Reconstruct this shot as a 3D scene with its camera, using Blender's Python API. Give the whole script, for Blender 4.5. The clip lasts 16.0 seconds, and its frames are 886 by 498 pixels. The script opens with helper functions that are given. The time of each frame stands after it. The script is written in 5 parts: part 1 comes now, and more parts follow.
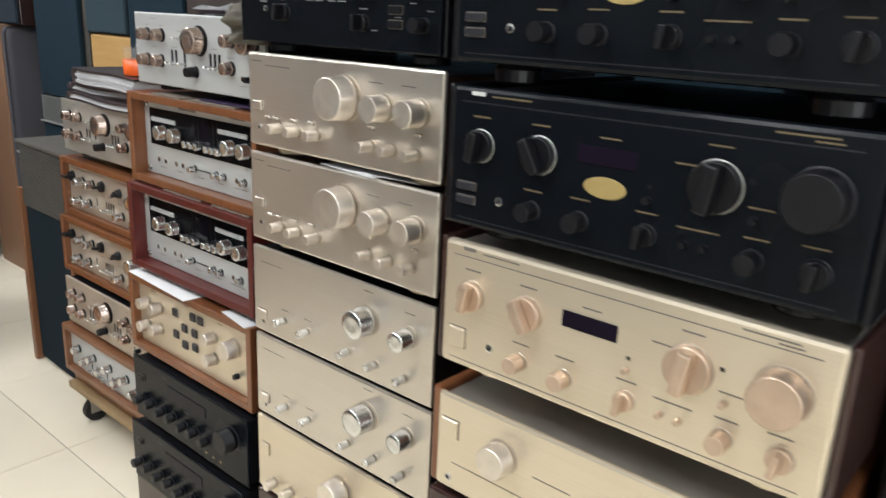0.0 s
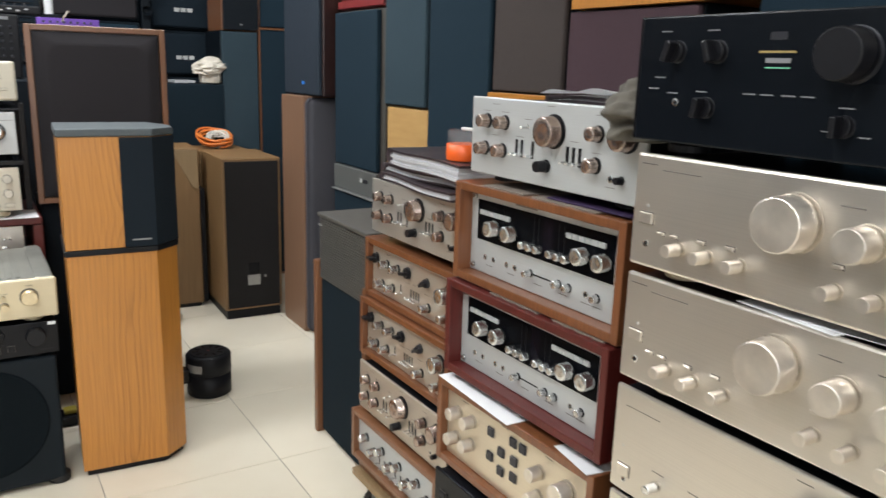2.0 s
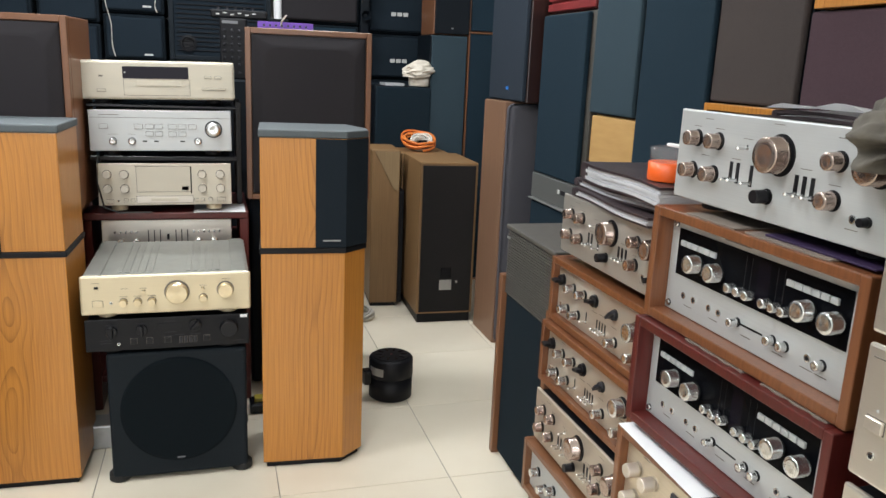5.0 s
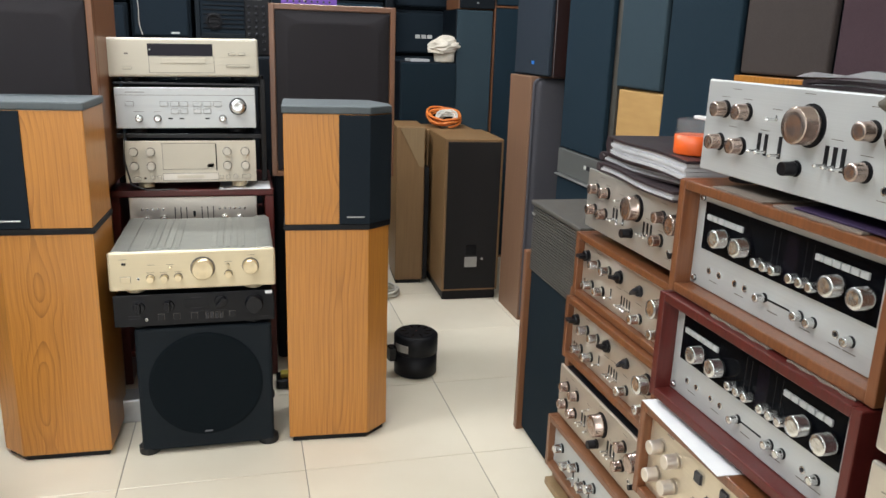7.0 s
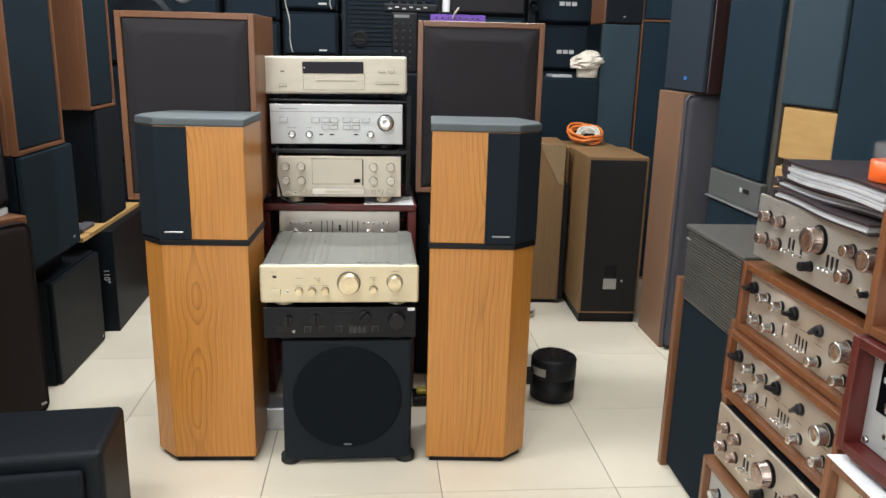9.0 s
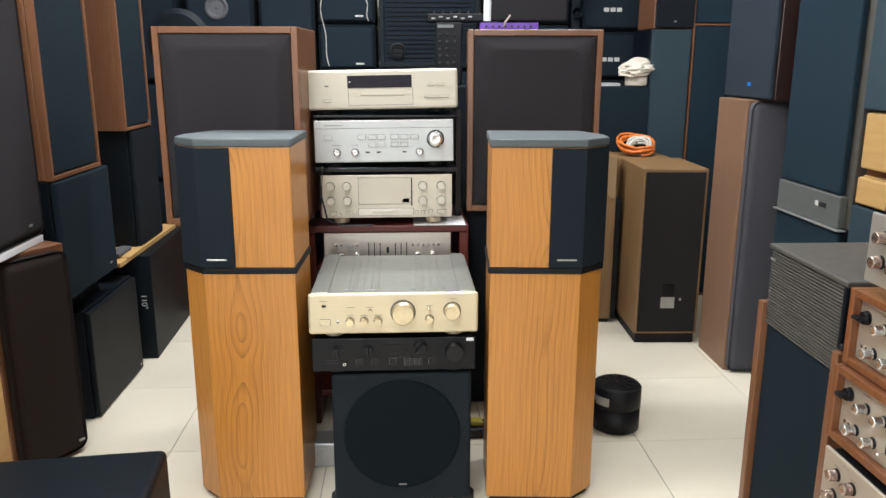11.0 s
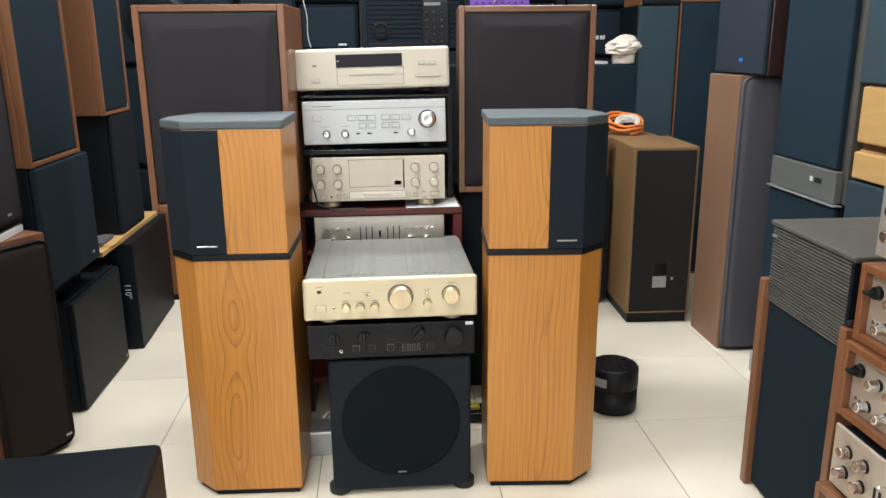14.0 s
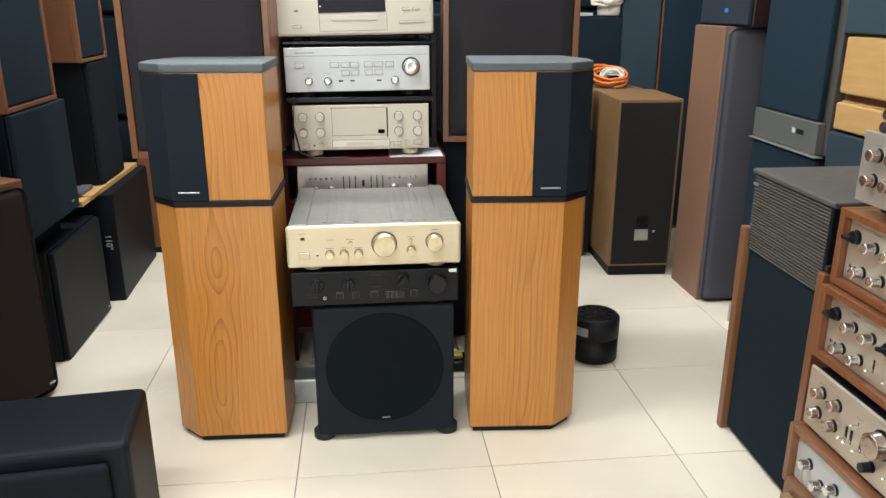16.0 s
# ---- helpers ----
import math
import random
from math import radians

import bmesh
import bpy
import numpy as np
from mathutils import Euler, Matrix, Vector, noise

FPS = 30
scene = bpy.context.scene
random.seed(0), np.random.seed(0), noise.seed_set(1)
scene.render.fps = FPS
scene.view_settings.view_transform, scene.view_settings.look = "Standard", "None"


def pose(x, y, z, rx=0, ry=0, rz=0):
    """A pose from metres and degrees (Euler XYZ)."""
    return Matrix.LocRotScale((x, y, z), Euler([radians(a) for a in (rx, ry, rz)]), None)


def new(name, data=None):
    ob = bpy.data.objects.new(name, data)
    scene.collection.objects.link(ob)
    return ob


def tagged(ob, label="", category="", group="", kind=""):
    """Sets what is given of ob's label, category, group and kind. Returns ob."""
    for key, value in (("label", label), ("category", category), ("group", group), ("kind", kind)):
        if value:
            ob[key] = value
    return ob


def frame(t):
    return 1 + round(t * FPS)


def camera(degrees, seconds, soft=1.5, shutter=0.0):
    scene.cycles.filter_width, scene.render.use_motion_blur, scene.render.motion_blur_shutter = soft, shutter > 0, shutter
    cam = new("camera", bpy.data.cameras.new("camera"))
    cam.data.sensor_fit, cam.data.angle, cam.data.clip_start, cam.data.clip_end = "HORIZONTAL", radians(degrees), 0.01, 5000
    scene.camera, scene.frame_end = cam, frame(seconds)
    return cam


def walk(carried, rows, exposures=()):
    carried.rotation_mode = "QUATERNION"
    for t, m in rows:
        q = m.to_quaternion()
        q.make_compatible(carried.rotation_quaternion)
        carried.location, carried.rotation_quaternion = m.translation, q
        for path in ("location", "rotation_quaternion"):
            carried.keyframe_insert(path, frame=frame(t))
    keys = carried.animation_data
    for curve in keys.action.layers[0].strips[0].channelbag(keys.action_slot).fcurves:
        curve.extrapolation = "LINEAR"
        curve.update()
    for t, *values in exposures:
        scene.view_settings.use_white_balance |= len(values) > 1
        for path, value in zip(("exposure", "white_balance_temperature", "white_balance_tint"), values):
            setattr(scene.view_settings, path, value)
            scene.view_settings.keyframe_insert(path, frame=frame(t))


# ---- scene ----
cam = camera(60.0, 16.0, shutter=0.3)
METRES, EYE, TILT, LEAN, TURN = 0.965, 1.175, 0.0, 0.0, 40.3
ROWS = [
    (0.0, 0.0, 0.0, 0.0, 0.77, -16.59, -2.58),
    (0.5, -0.1166, 0.109, 0.0202, 2.86, -15.38, -2.16),
    (1.0, -0.2134, 0.143, 0.0274, 6.39, -14.27, -2.24),
    (1.5, -0.2536, 0.1745, 0.0342, 11.17, -13.55, -1.86),
    (2.0, -0.2751, 0.2421, 0.0368, 17.84, -13.19, -1.74),
    (2.5, -0.2873, 0.3172, 0.0472, 24.13, -12.75, -2.6),
    (3.0, -0.2921, 0.3469, 0.0477, 26.2, -12.54, -2.82),
    (3.5, -0.2992, 0.3533, 0.0464, 27.1, -12.5, -2.53),
    (4.0, -0.3063, 0.3651, 0.0504, 29.6, -12.41, -2.37),
    (4.5, -0.3056, 0.3858, 0.0451, 32.31, -12.62, -2.44),
    (7.0, -0.2971, 0.413, 0.0326, 35.45, -15.13, -1.87),
    (7.5, -0.3004, 0.4046, 0.0277, 37.43, -15.13, -1.79),
    (8.0, -0.3057, 0.395, 0.026, 39.76, -15.01, -1.77),
    (8.5, -0.3311, 0.3963, 0.0298, 42.77, -14.7, -1.65),
    (9.0, -0.3837, 0.4169, 0.0375, 44.84, -14.39, -1.42),
    (9.5, -0.4334, 0.4389, 0.0455, 44.91, -13.88, -0.87),
    (10.0, -0.4829, 0.4599, 0.0397, 45.38, -13.7, -0.68),
    (12.5, -0.6235, 0.4596, 0.0344, 47.83, -13.73, 0.52),
    (13.0, -0.6281, 0.4617, 0.0342, 47.21, -14.0, 0.32),
    (13.5, -0.6286, 0.4631, 0.0288, 45.8, -14.34, 0.38),
    (14.0, -0.6326, 0.469, 0.0205, 44.88, -14.86, 0.48),
    (14.5, -0.6333, 0.4697, 0.0097, 44.58, -15.77, 0.41),
    (15.0, -0.6334, 0.4688, -0.0038, 44.43, -16.8, 0.33),
    (15.5, -0.629, 0.4655, -0.0112, 44.08, -17.54, 0.06),
    (16.0, -0.6272, 0.4596, -0.0114, 43.69, -17.86, -0.02),
]
walk(cam, [(t, pose(0, 0, EYE, TILT, LEAN, TURN) @ pose(METRES * x, METRES * y, METRES * z, 90 + pitch, roll, yaw)) for t, x, y, z, yaw, pitch, roll in ROWS], exposures=[(0.0, -0.22), (2.0, -0.15), (4.5, -0.12), (8.0, -0.12), (9.2, 0.0), (12.5, 0.16), (14.0, 0.13), (16.0, 0.10)])

# ---- world and light ----
world = bpy.data.worlds.new("sky")
scene.world = world
world.use_nodes = True
wn = world.node_tree.nodes
sky = wn.new("ShaderNodeTexSky")
sky.sky_type, sky.sun_disc, sky.sun_elevation, sky.sun_rotation = "NISHITA", False, radians(50), radians(250)
world.node_tree.links.new(sky.outputs[0], wn["Background"].inputs[0])
wn["Background"].inputs[1].default_value = 0.1


def area(name, m, sx, sy, watts, colour):
    lamp = bpy.data.lights.new(name, "AREA")
    lamp.shape, lamp.size, lamp.size_y, lamp.energy, lamp.color = "RECTANGLE", sx, sy, watts, colour
    ob = new(name, lamp)
    ob.matrix_world = m
    return ob


TUBE = (0.93, 0.97, 1.0)
area("unseen_ceiling_lamp", pose(-0.9, -0.75, 2.62, 0, 0, 0), 0.16, 1.2, 40, TUBE)
area("unseen_ceiling_lamp", pose(-2.3, -0.7, 2.62, 0, 0, 0), 0.16, 1.2, 36, TUBE)
# extra fill lamp, added to brighten the floor and speakers at the right back
area("unseen_ceiling_lamp", pose(-3.3, 0.80, 2.62, 0, 0, 0), 0.16, 1.2, 30, TUBE)
area("unseen_ceiling_lamp", pose(-3.9, -0.35, 2.62, 0, 0, 0), 0.16, 1.2, 44, TUBE)
area("unseen_ceiling_lamp", pose(0.9, -0.75, 2.62, 0, 0, 0), 0.16, 1.2, 40, TUBE)
area("window_light", pose(2.88, -0.75, 1.45, 0, 90, 0), 1.9, 2.2, 50, (0.96, 0.98, 1.0))


# ---- materials ----
def mat(name, c1, c2=None, rough=0.5, metal=0.0, scale=(40, 40, 40), fine=3.0, bump=0.0, bump_scale=None, rough_var=0.08, vary=0.06, coat=0.0, sheen=0.0, contrast=0.5, spec=0.5, spun=0.0):
    """A principled material whose colour and gloss vary at two scales, in metres of the thing."""
    m = bpy.data.materials.new(name)
    m.use_nodes = True
    nt = m.node_tree
    n, link = nt.nodes, nt.links.new
    p = n["Principled BSDF"]
    c2 = c2 or tuple(v * 0.82 for v in c1)
    co = n.new("ShaderNodeTexCoord")
    mp = n.new("ShaderNodeMapping")
    mp.inputs["Scale"].default_value = scale
    link(co.outputs["Object"], mp.inputs[0])
    a = n.new("ShaderNodeTexNoise")
    a.inputs["Scale"].default_value, a.inputs["Detail"].default_value = 1.0, 6
    link(mp.outputs[0], a.inputs["Vector"])
    b = n.new("ShaderNodeTexNoise")
    b.inputs["Scale"].default_value, b.inputs["Detail"].default_value = fine, 3
    link(co.outputs["Object"], b.inputs["Vector"])
    mix = n.new("ShaderNodeMix")
    mix.data_type = "RGBA"
    mix.inputs[6].default_value, mix.inputs[7].default_value = (*c1, 1), (*c2, 1)
    ramp = n.new("ShaderNodeMapRange")
    ramp.inputs["From Min"].default_value, ramp.inputs["From Max"].default_value = 0.5 - contrast / 2, 0.5 + contrast / 2
    link(a.outputs[0], ramp.inputs[0])
    link(ramp.outputs[0], mix.inputs[0])
    info = n.new("ShaderNodeObjectInfo")
    hsv = n.new("ShaderNodeHueSaturation")
    link(mix.outputs[2], hsv.inputs["Color"])
    s1 = n.new("ShaderNodeMath")
    s1.operation = "MULTIPLY_ADD"
    s1.inputs[1].default_value, s1.inputs[2].default_value = vary * 2, 1 - vary
    link(info.outputs["Random"], s1.inputs[0])
    s2 = n.new("ShaderNodeMath")
    s2.operation = "MULTIPLY_ADD"
    s2.inputs[1].default_value = 0.22
    link(b.outputs[0], s2.inputs[0])
    s3 = n.new("ShaderNodeMath")
    s3.operation = "SUBTRACT"
    s3.inputs[1].default_value = 0.11
    link(s1.outputs[0], s3.inputs[0])
    link(s3.outputs[0], s2.inputs[2])
    link(s2.outputs[0], hsv.inputs["Value"])
    link(hsv.outputs[0], p.inputs["Base Color"])
    r = n.new("ShaderNodeMapRange")
    r.inputs["To Min"].default_value, r.inputs["To Max"].default_value = max(0.02, rough - rough_var), min(1, rough + rough_var)
    link(b.outputs[0], r.inputs[0])
    link(r.outputs[0], p.inputs["Roughness"])
    p.inputs["Metallic"].default_value = metal
    p.inputs["Specular IOR Level"].default_value = spec
    p.inputs["Coat Weight"].default_value, p.inputs["Coat Roughness"].default_value = coat, 0.12
    p.inputs["Sheen Weight"].default_value = sheen
    if spun:
        tan = n.new("ShaderNodeTangent")
        tan.direction_type, tan.axis = "RADIAL", "Y"
        link(tan.outputs[0], p.inputs["Tangent"])
        p.inputs["Anisotropic"].default_value = spun
    if bump:
        bp = n.new("ShaderNodeBump")
        bp.inputs["Strength"].default_value, bp.inputs["Distance"].default_value = bump, 0.002
        h = a
        if bump_scale:
            h = n.new("ShaderNodeTexNoise")
            h.inputs["Scale"].default_value, h.inputs["Detail"].default_value = bump_scale, 2
            link(co.outputs["Object"], h.inputs["Vector"])
        link(h.outputs[0], bp.inputs["Height"])
        link(bp.outputs[0], p.inputs["Normal"])
    return m


def fabric(name, c, weave=900):
    return mat(name, c, tuple(v * 0.6 for v in c), rough=0.95, scale=(weave, weave, weave), fine=2.2, bump=0.5, bump_scale=weave * 0.8, rough_var=0.03, spec=0.15)


def wood(name, c1, c2, rough=0.38, coat=0.15, contrast=0.62):
    return mat(name, c1, c2, rough=rough, scale=(190, 190, 4.5), fine=4, bump=0.08, coat=coat, contrast=contrast)


def veneer(name, base, line, rings=66.0, rough=0.36, coat=0.15):
    """Flat-sawn veneer: pointed growth-ring figures up the middle, straight grain beside them."""
    m = bpy.data.materials.new(name)
    m.use_nodes = True
    n, link = m.node_tree.nodes, m.node_tree.links.new
    p = n["Principled BSDF"]

    def calc(op, a, b=0.0, c=0.0):
        k = n.new("ShaderNodeMath")
        k.operation = op
        for i, v in enumerate((a, b, c)):
            if isinstance(v, (int, float)):
                k.inputs[i].default_value = v
            else:
                link(v, k.inputs[i])
        return k.outputs[0]

    def wander(w, scale, detail=1.0):
        k = n.new("ShaderNodeTexNoise")
        k.noise_dimensions = "1D"
        k.inputs["Scale"].default_value, k.inputs["Detail"].default_value = scale, detail
        link(w, k.inputs["W"])
        return calc("SUBTRACT", k.outputs[0], 0.5)

    def grain(scale, detail):
        mp = n.new("ShaderNodeMapping")
        mp.inputs["Scale"].default_value = scale
        link(co.outputs["Object"], mp.inputs[0])
        k = n.new("ShaderNodeTexNoise")
        k.inputs["Scale"].default_value, k.inputs["Detail"].default_value = 1.0, detail
        link(mp.outputs[0], k.inputs["Vector"])
        return k.outputs[0]

    co = n.new("ShaderNodeTexCoord")
    xyz = n.new("ShaderNodeSeparateXYZ")
    link(co.outputs["Object"], xyz.inputs[0])
    who = n.new("ShaderNodeObjectInfo").outputs["Random"]
    along = calc("MULTIPLY_ADD", who, 7.0, xyz.outputs[2])
    across = calc("MULTIPLY_ADD", xyz.outputs[1], 1.7, xyz.outputs[0])
    across = calc("SUBTRACT", across, calc("MULTIPLY", wander(along, 1.3), 0.09))
    lift = calc("MULTIPLY", wander(along, 3.0, 1.0), 0.095)
    dist = calc("SQRT", calc("ADD", calc("MULTIPLY", across, across), calc("MULTIPLY", lift, lift)))
    dist = calc("MULTIPLY_ADD", calc("SUBTRACT", grain((20, 20, 1.6), 3), 0.5), 0.010, dist)
    ring = calc("FRACT", calc("MULTIPLY", dist, rings))
    edge = calc("MULTIPLY", calc("POWER", ring, 3.5), calc("GREATER_THAN", calc("SUBTRACT", 1.0, ring), 0.04))
    edge = calc("MULTIPLY", edge, calc("MAXIMUM", 0.30, calc("SUBTRACT", 1.0, calc("MULTIPLY", calc("ABSOLUTE", across), 9.0))))
    streak = grain((260, 260, 5), 5)
    patch = grain((6, 6, 1.6), 2)
    mix = n.new("ShaderNodeMix")
    mix.data_type = "RGBA"
    mix.inputs[6].default_value, mix.inputs[7].default_value = (*base, 1), (*line, 1)
    f = calc("MULTIPLY_ADD", calc("MULTIPLY", edge, grain((9, 9, 2.2), 2)), 1.7, calc("MULTIPLY_ADD", calc("SUBTRACT", streak, 0.42), 1.3, calc("MULTIPLY", calc("SUBTRACT", patch, 0.4), 0.5)))
    f = calc("MINIMUM", calc("MAXIMUM", f, 0.0), 1.0)
    link(f, mix.inputs[0])
    link(mix.outputs[2], p.inputs["Base Color"])
    link(calc("MULTIPLY_ADD", streak, 0.2, rough - 0.1), p.inputs["Roughness"])
    p.inputs["Coat Weight"].default_value, p.inputs["Coat Roughness"].default_value = coat, 0.15
    bp = n.new("ShaderNodeBump")
    bp.inputs["Strength"].default_value, bp.inputs["Distance"].default_value = 0.08, 0.001
    link(streak, bp.inputs["Height"])
    link(bp.outputs[0], p.inputs["Normal"])
    return m


def metal_face(name, c, rough=0.34, metal=0.55, spec=0.5):
    """Brushed and anodised sheet, with its grain along x."""
    return mat(name, c, tuple(v * 0.9 for v in c), rough=rough, metal=metal, scale=(3, 900, 900), fine=5, bump=0.04, rough_var=0.05, vary=0.02, spec=spec)


M = dict(
    tile=mat("cream_porcelain", (0.77, 0.70, 0.57), (0.72, 0.645, 0.51), rough=0.2, scale=(7, 7, 7), fine=1.3, vary=0.025, rough_var=0.1, contrast=0.9),
    grout=mat("grey_grout", (0.30, 0.27, 0.22), rough=0.9, scale=(60, 60, 60)),
    wall=mat("wall_paint", (0.62, 0.62, 0.60), (0.56, 0.56, 0.54), rough=0.8, scale=(3, 3, 3), bump=0.1, bump_scale=200),
    ceiling=mat("ceiling_paint", (0.78, 0.77, 0.74), (0.74, 0.73, 0.70), rough=0.85, scale=(3, 3, 3)),
    oak=veneer("honey_oak_veneer", (0.535, 0.222, 0.040), (0.26, 0.094, 0.017)),
    walnut=wood("walnut_veneer", (0.215, 0.092, 0.042), (0.145, 0.060, 0.028), contrast=0.9),
    brown=wood("brown_vinyl_veneer", (0.25, 0.145, 0.062), (0.18, 0.098, 0.04), rough=0.5, coat=0.0),
    teak=wood("teak_case", (0.215, 0.078, 0.030), (0.115, 0.040, 0.016), rough=0.35, coat=0.3),
    mahogany=wood("red_mahogany", (0.105, 0.013, 0.010), (0.058, 0.008, 0.006), rough=0.42, coat=0.05),
    rosewood=wood("dark_rosewood", (0.040, 0.017, 0.014), (0.022, 0.010, 0.009), rough=0.3, coat=0.25),
    ply=mat("yellow_plywood", (0.54, 0.33, 0.125), (0.45, 0.26, 0.09), rough=0.6, scale=(6, 6, 40), fine=4),
    navy=fabric("navy_grille_cloth", (0.0175, 0.0360, 0.0530)),
    mauve=fabric("grey_mauve_grille_cloth", (0.1050, 0.1030, 0.1200)),
    back_brown=fabric("dark_brown_back_board", (0.0264, 0.0246, 0.0246)),
    gunmetal=metal_face("dark_gunmetal_strip", (0.24, 0.245, 0.235), rough=0.4),
    sleeve=mat("grey_plastic_sleeve", (0.56, 0.56, 0.58), rough=0.3, scale=(20, 20, 20)),
    teal=fabric("grey_teal_grille_cloth", (0.0430, 0.0690, 0.0870)),
    black_cloth=fabric("black_grille_cloth", (0.0115, 0.0149, 0.0196)),
    charcoal=fabric("charcoal_grille_cloth", (0.0374, 0.0341, 0.0374)),
    umber=fabric("umber_grille_cloth", (0.0810, 0.0662, 0.0621)),
    plum=fabric("plum_grille_cloth", (0.0918, 0.0567, 0.0675)),
    brown_cloth=fabric("dark_brown_grille_cloth", (0.0300, 0.0220, 0.0205)),
    pale_cloth=fabric("pale_grille_cloth", (0.55, 0.47, 0.38)),
    black_box=mat("black_vinyl", (0.0045, 0.0078, 0.0118), (0.0026, 0.0045, 0.0072), spec=0.17, rough=0.5, scale=(300, 300, 300), bump=0.25, bump_scale=700),
    black_carpet=mat("black_speaker_carpet", (0.010, 0.016, 0.022), (0.005, 0.008, 0.012), spec=0.15, rough=0.95, scale=(250, 250, 250), bump=0.7, bump_scale=500),
    black_panel=metal_face("black_brushed_panel", (0.0046, 0.0060, 0.0084), rough=0.26, metal=0.0, spec=0.14),
    black_gloss=mat("black_gloss", (0.006, 0.006, 0.008), spec=0.3, rough=0.25, scale=(5, 5, 5), rough_var=0.05),
    black_matt=mat("black_matt_steel", (0.006, 0.006, 0.008), spec=0.25, rough=0.5, scale=(30, 30, 30)),
    ash=fabric("ash_black_grille_cloth", (0.0150, 0.0220, 0.0300)),
    slate=fabric("slate_blue_grille_cloth", (0.0330, 0.0440, 0.0600)),
    # walnut paled and greyed: the whitish reflection on the wood is in its colour
    sheen_walnut=wood("sheen_walnut_veneer", (0.270, 0.150, 0.090), (0.185, 0.098, 0.058), rough=0.5, coat=0.0, contrast=0.9),
    ink=fabric("ink_grille_cloth", (0.0105, 0.0210, 0.0300)),
    sub_body=mat("charcoal_vinyl", (0.0100, 0.0150, 0.0200), (0.007, 0.0105, 0.0145), rough=0.6, spec=0.16, scale=(300, 300, 300), bump=0.25, bump_scale=700),
    knob_cream=mat("satin_cream_knob", (0.66, 0.61, 0.52), rough=0.42, metal=0.25, scale=(60, 60, 60), fine=8, rough_var=0.05),
    knob_gold=mat("satin_gold_knob", (0.72, 0.60, 0.40), spun=0.6, rough=0.32, metal=0.8, scale=(60, 60, 60), fine=8, rough_var=0.05),
    dusty=mat("dusty_grey_vinyl", (0.080, 0.073, 0.062), (0.058, 0.053, 0.046), rough=0.6, scale=(30, 30, 30), bump=0.2, bump_scale=500),
    sub_cloth=fabric("dark_subwoofer_cloth", (0.0050, 0.0085, 0.0115)),
    grey_lid=mat("grey_plastic", (0.086, 0.101, 0.108), (0.074, 0.088, 0.095), rough=0.55, scale=(200, 200, 200), bump=0.15, bump_scale=600),
    champagne=metal_face("champagne_aluminium", (0.70, 0.645, 0.575), rough=0.33, metal=0.82),
    sand=metal_face("sand_gold_aluminium", (0.73, 0.64, 0.50), rough=0.33, metal=0.7),
    bronze=metal_face("bronze_grey_aluminium", (0.52, 0.455, 0.375), rough=0.36),
    lid_grey=mat("ribbed_grey_lid", (0.30, 0.305, 0.275), (0.26, 0.265, 0.24), rough=0.38, metal=0.5, scale=(30, 30, 30)),
    gold=metal_face("pale_gold_aluminium", (0.68, 0.58, 0.40), rough=0.42, metal=0.4),
    cream=metal_face("cream_gold_aluminium", (0.60, 0.55, 0.45), rough=0.5, metal=0.25),
    silver=metal_face("silver_aluminium", (0.55, 0.565, 0.565), rough=0.42, metal=0.4),
    steel=metal_face("brushed_steel", (0.48, 0.455, 0.41), rough=0.34),
    knob_silver=mat("turned_silver", (0.74, 0.745, 0.74), spun=0.9, rough=0.20, metal=0.95, scale=(900, 900, 60), fine=8, rough_var=0.06),
    knob_rose=mat("turned_rose_gold", (0.49, 0.39, 0.345), spun=0.9, rough=0.19, metal=0.9, scale=(900, 900, 60), fine=8, rough_var=0.06),
    knob_pale=mat("satin_champagne_knob", (0.78, 0.71, 0.63), spun=0.5, rough=0.32, metal=0.8, scale=(60, 60, 60), fine=8, rough_var=0.05),
    knob_black=mat("black_knob", (0.005, 0.005, 0.007), spec=0.3, rough=0.4, scale=(60, 60, 60), rough_var=0.08),
    knob_grey=mat("grey_anodised_knob", (0.028, 0.028, 0.035), rough=0.4, metal=0.3, scale=(60, 60, 60)),
    glass=mat("display_glass", (0.010, 0.007, 0.014), spec=0.10, rough=0.12, scale=(5, 5, 5)),
    print_white=mat("white_print", (0.62, 0.62, 0.60), rough=0.5),
    print_grey=mat("faded_grey_print", (0.22, 0.22, 0.23), rough=0.5),
    print_dim=mat("dim_gold_print", (0.15, 0.11, 0.06), rough=0.5),
    panel_black=mat("black_printed_panel", (0.0030, 0.0034, 0.0048), spec=0.04, rough=0.25, scale=(5, 5, 5)),
    tan=wood("tan_veneer", (0.30, 0.205, 0.105), (0.23, 0.15, 0.075), rough=0.55, coat=0.0),
    pa_cloth=fabric("blue_black_grille_cloth", (0.0168, 0.0264, 0.0372)),
    knob_blush=mat("satin_blush_gold_knob", (0.62, 0.47, 0.36), spun=0.4, rough=0.36, metal=0.75, scale=(60, 60, 60), fine=8, rough_var=0.05),
    print_dark=mat("dark_print", (0.16, 0.14, 0.12), rough=0.5),
    print_gold=mat("gold_print", (0.42, 0.31, 0.12), rough=0.45, metal=0.2),
    print_green=mat("green_print", (0.18, 0.55, 0.35), rough=0.5),
    paper=mat("white_paper", (0.80, 0.80, 0.80), (0.72, 0.72, 0.74), rough=0.8, scale=(20, 20, 20)),
    card=mat("torn_cardboard", (0.20, 0.16, 0.13), rough=0.85, scale=(30, 30, 30)),
    binder=mat("dark_vinyl_binder", (0.050, 0.036, 0.040), rough=0.35, scale=(60, 60, 60), bump=0.2, bump_scale=300),
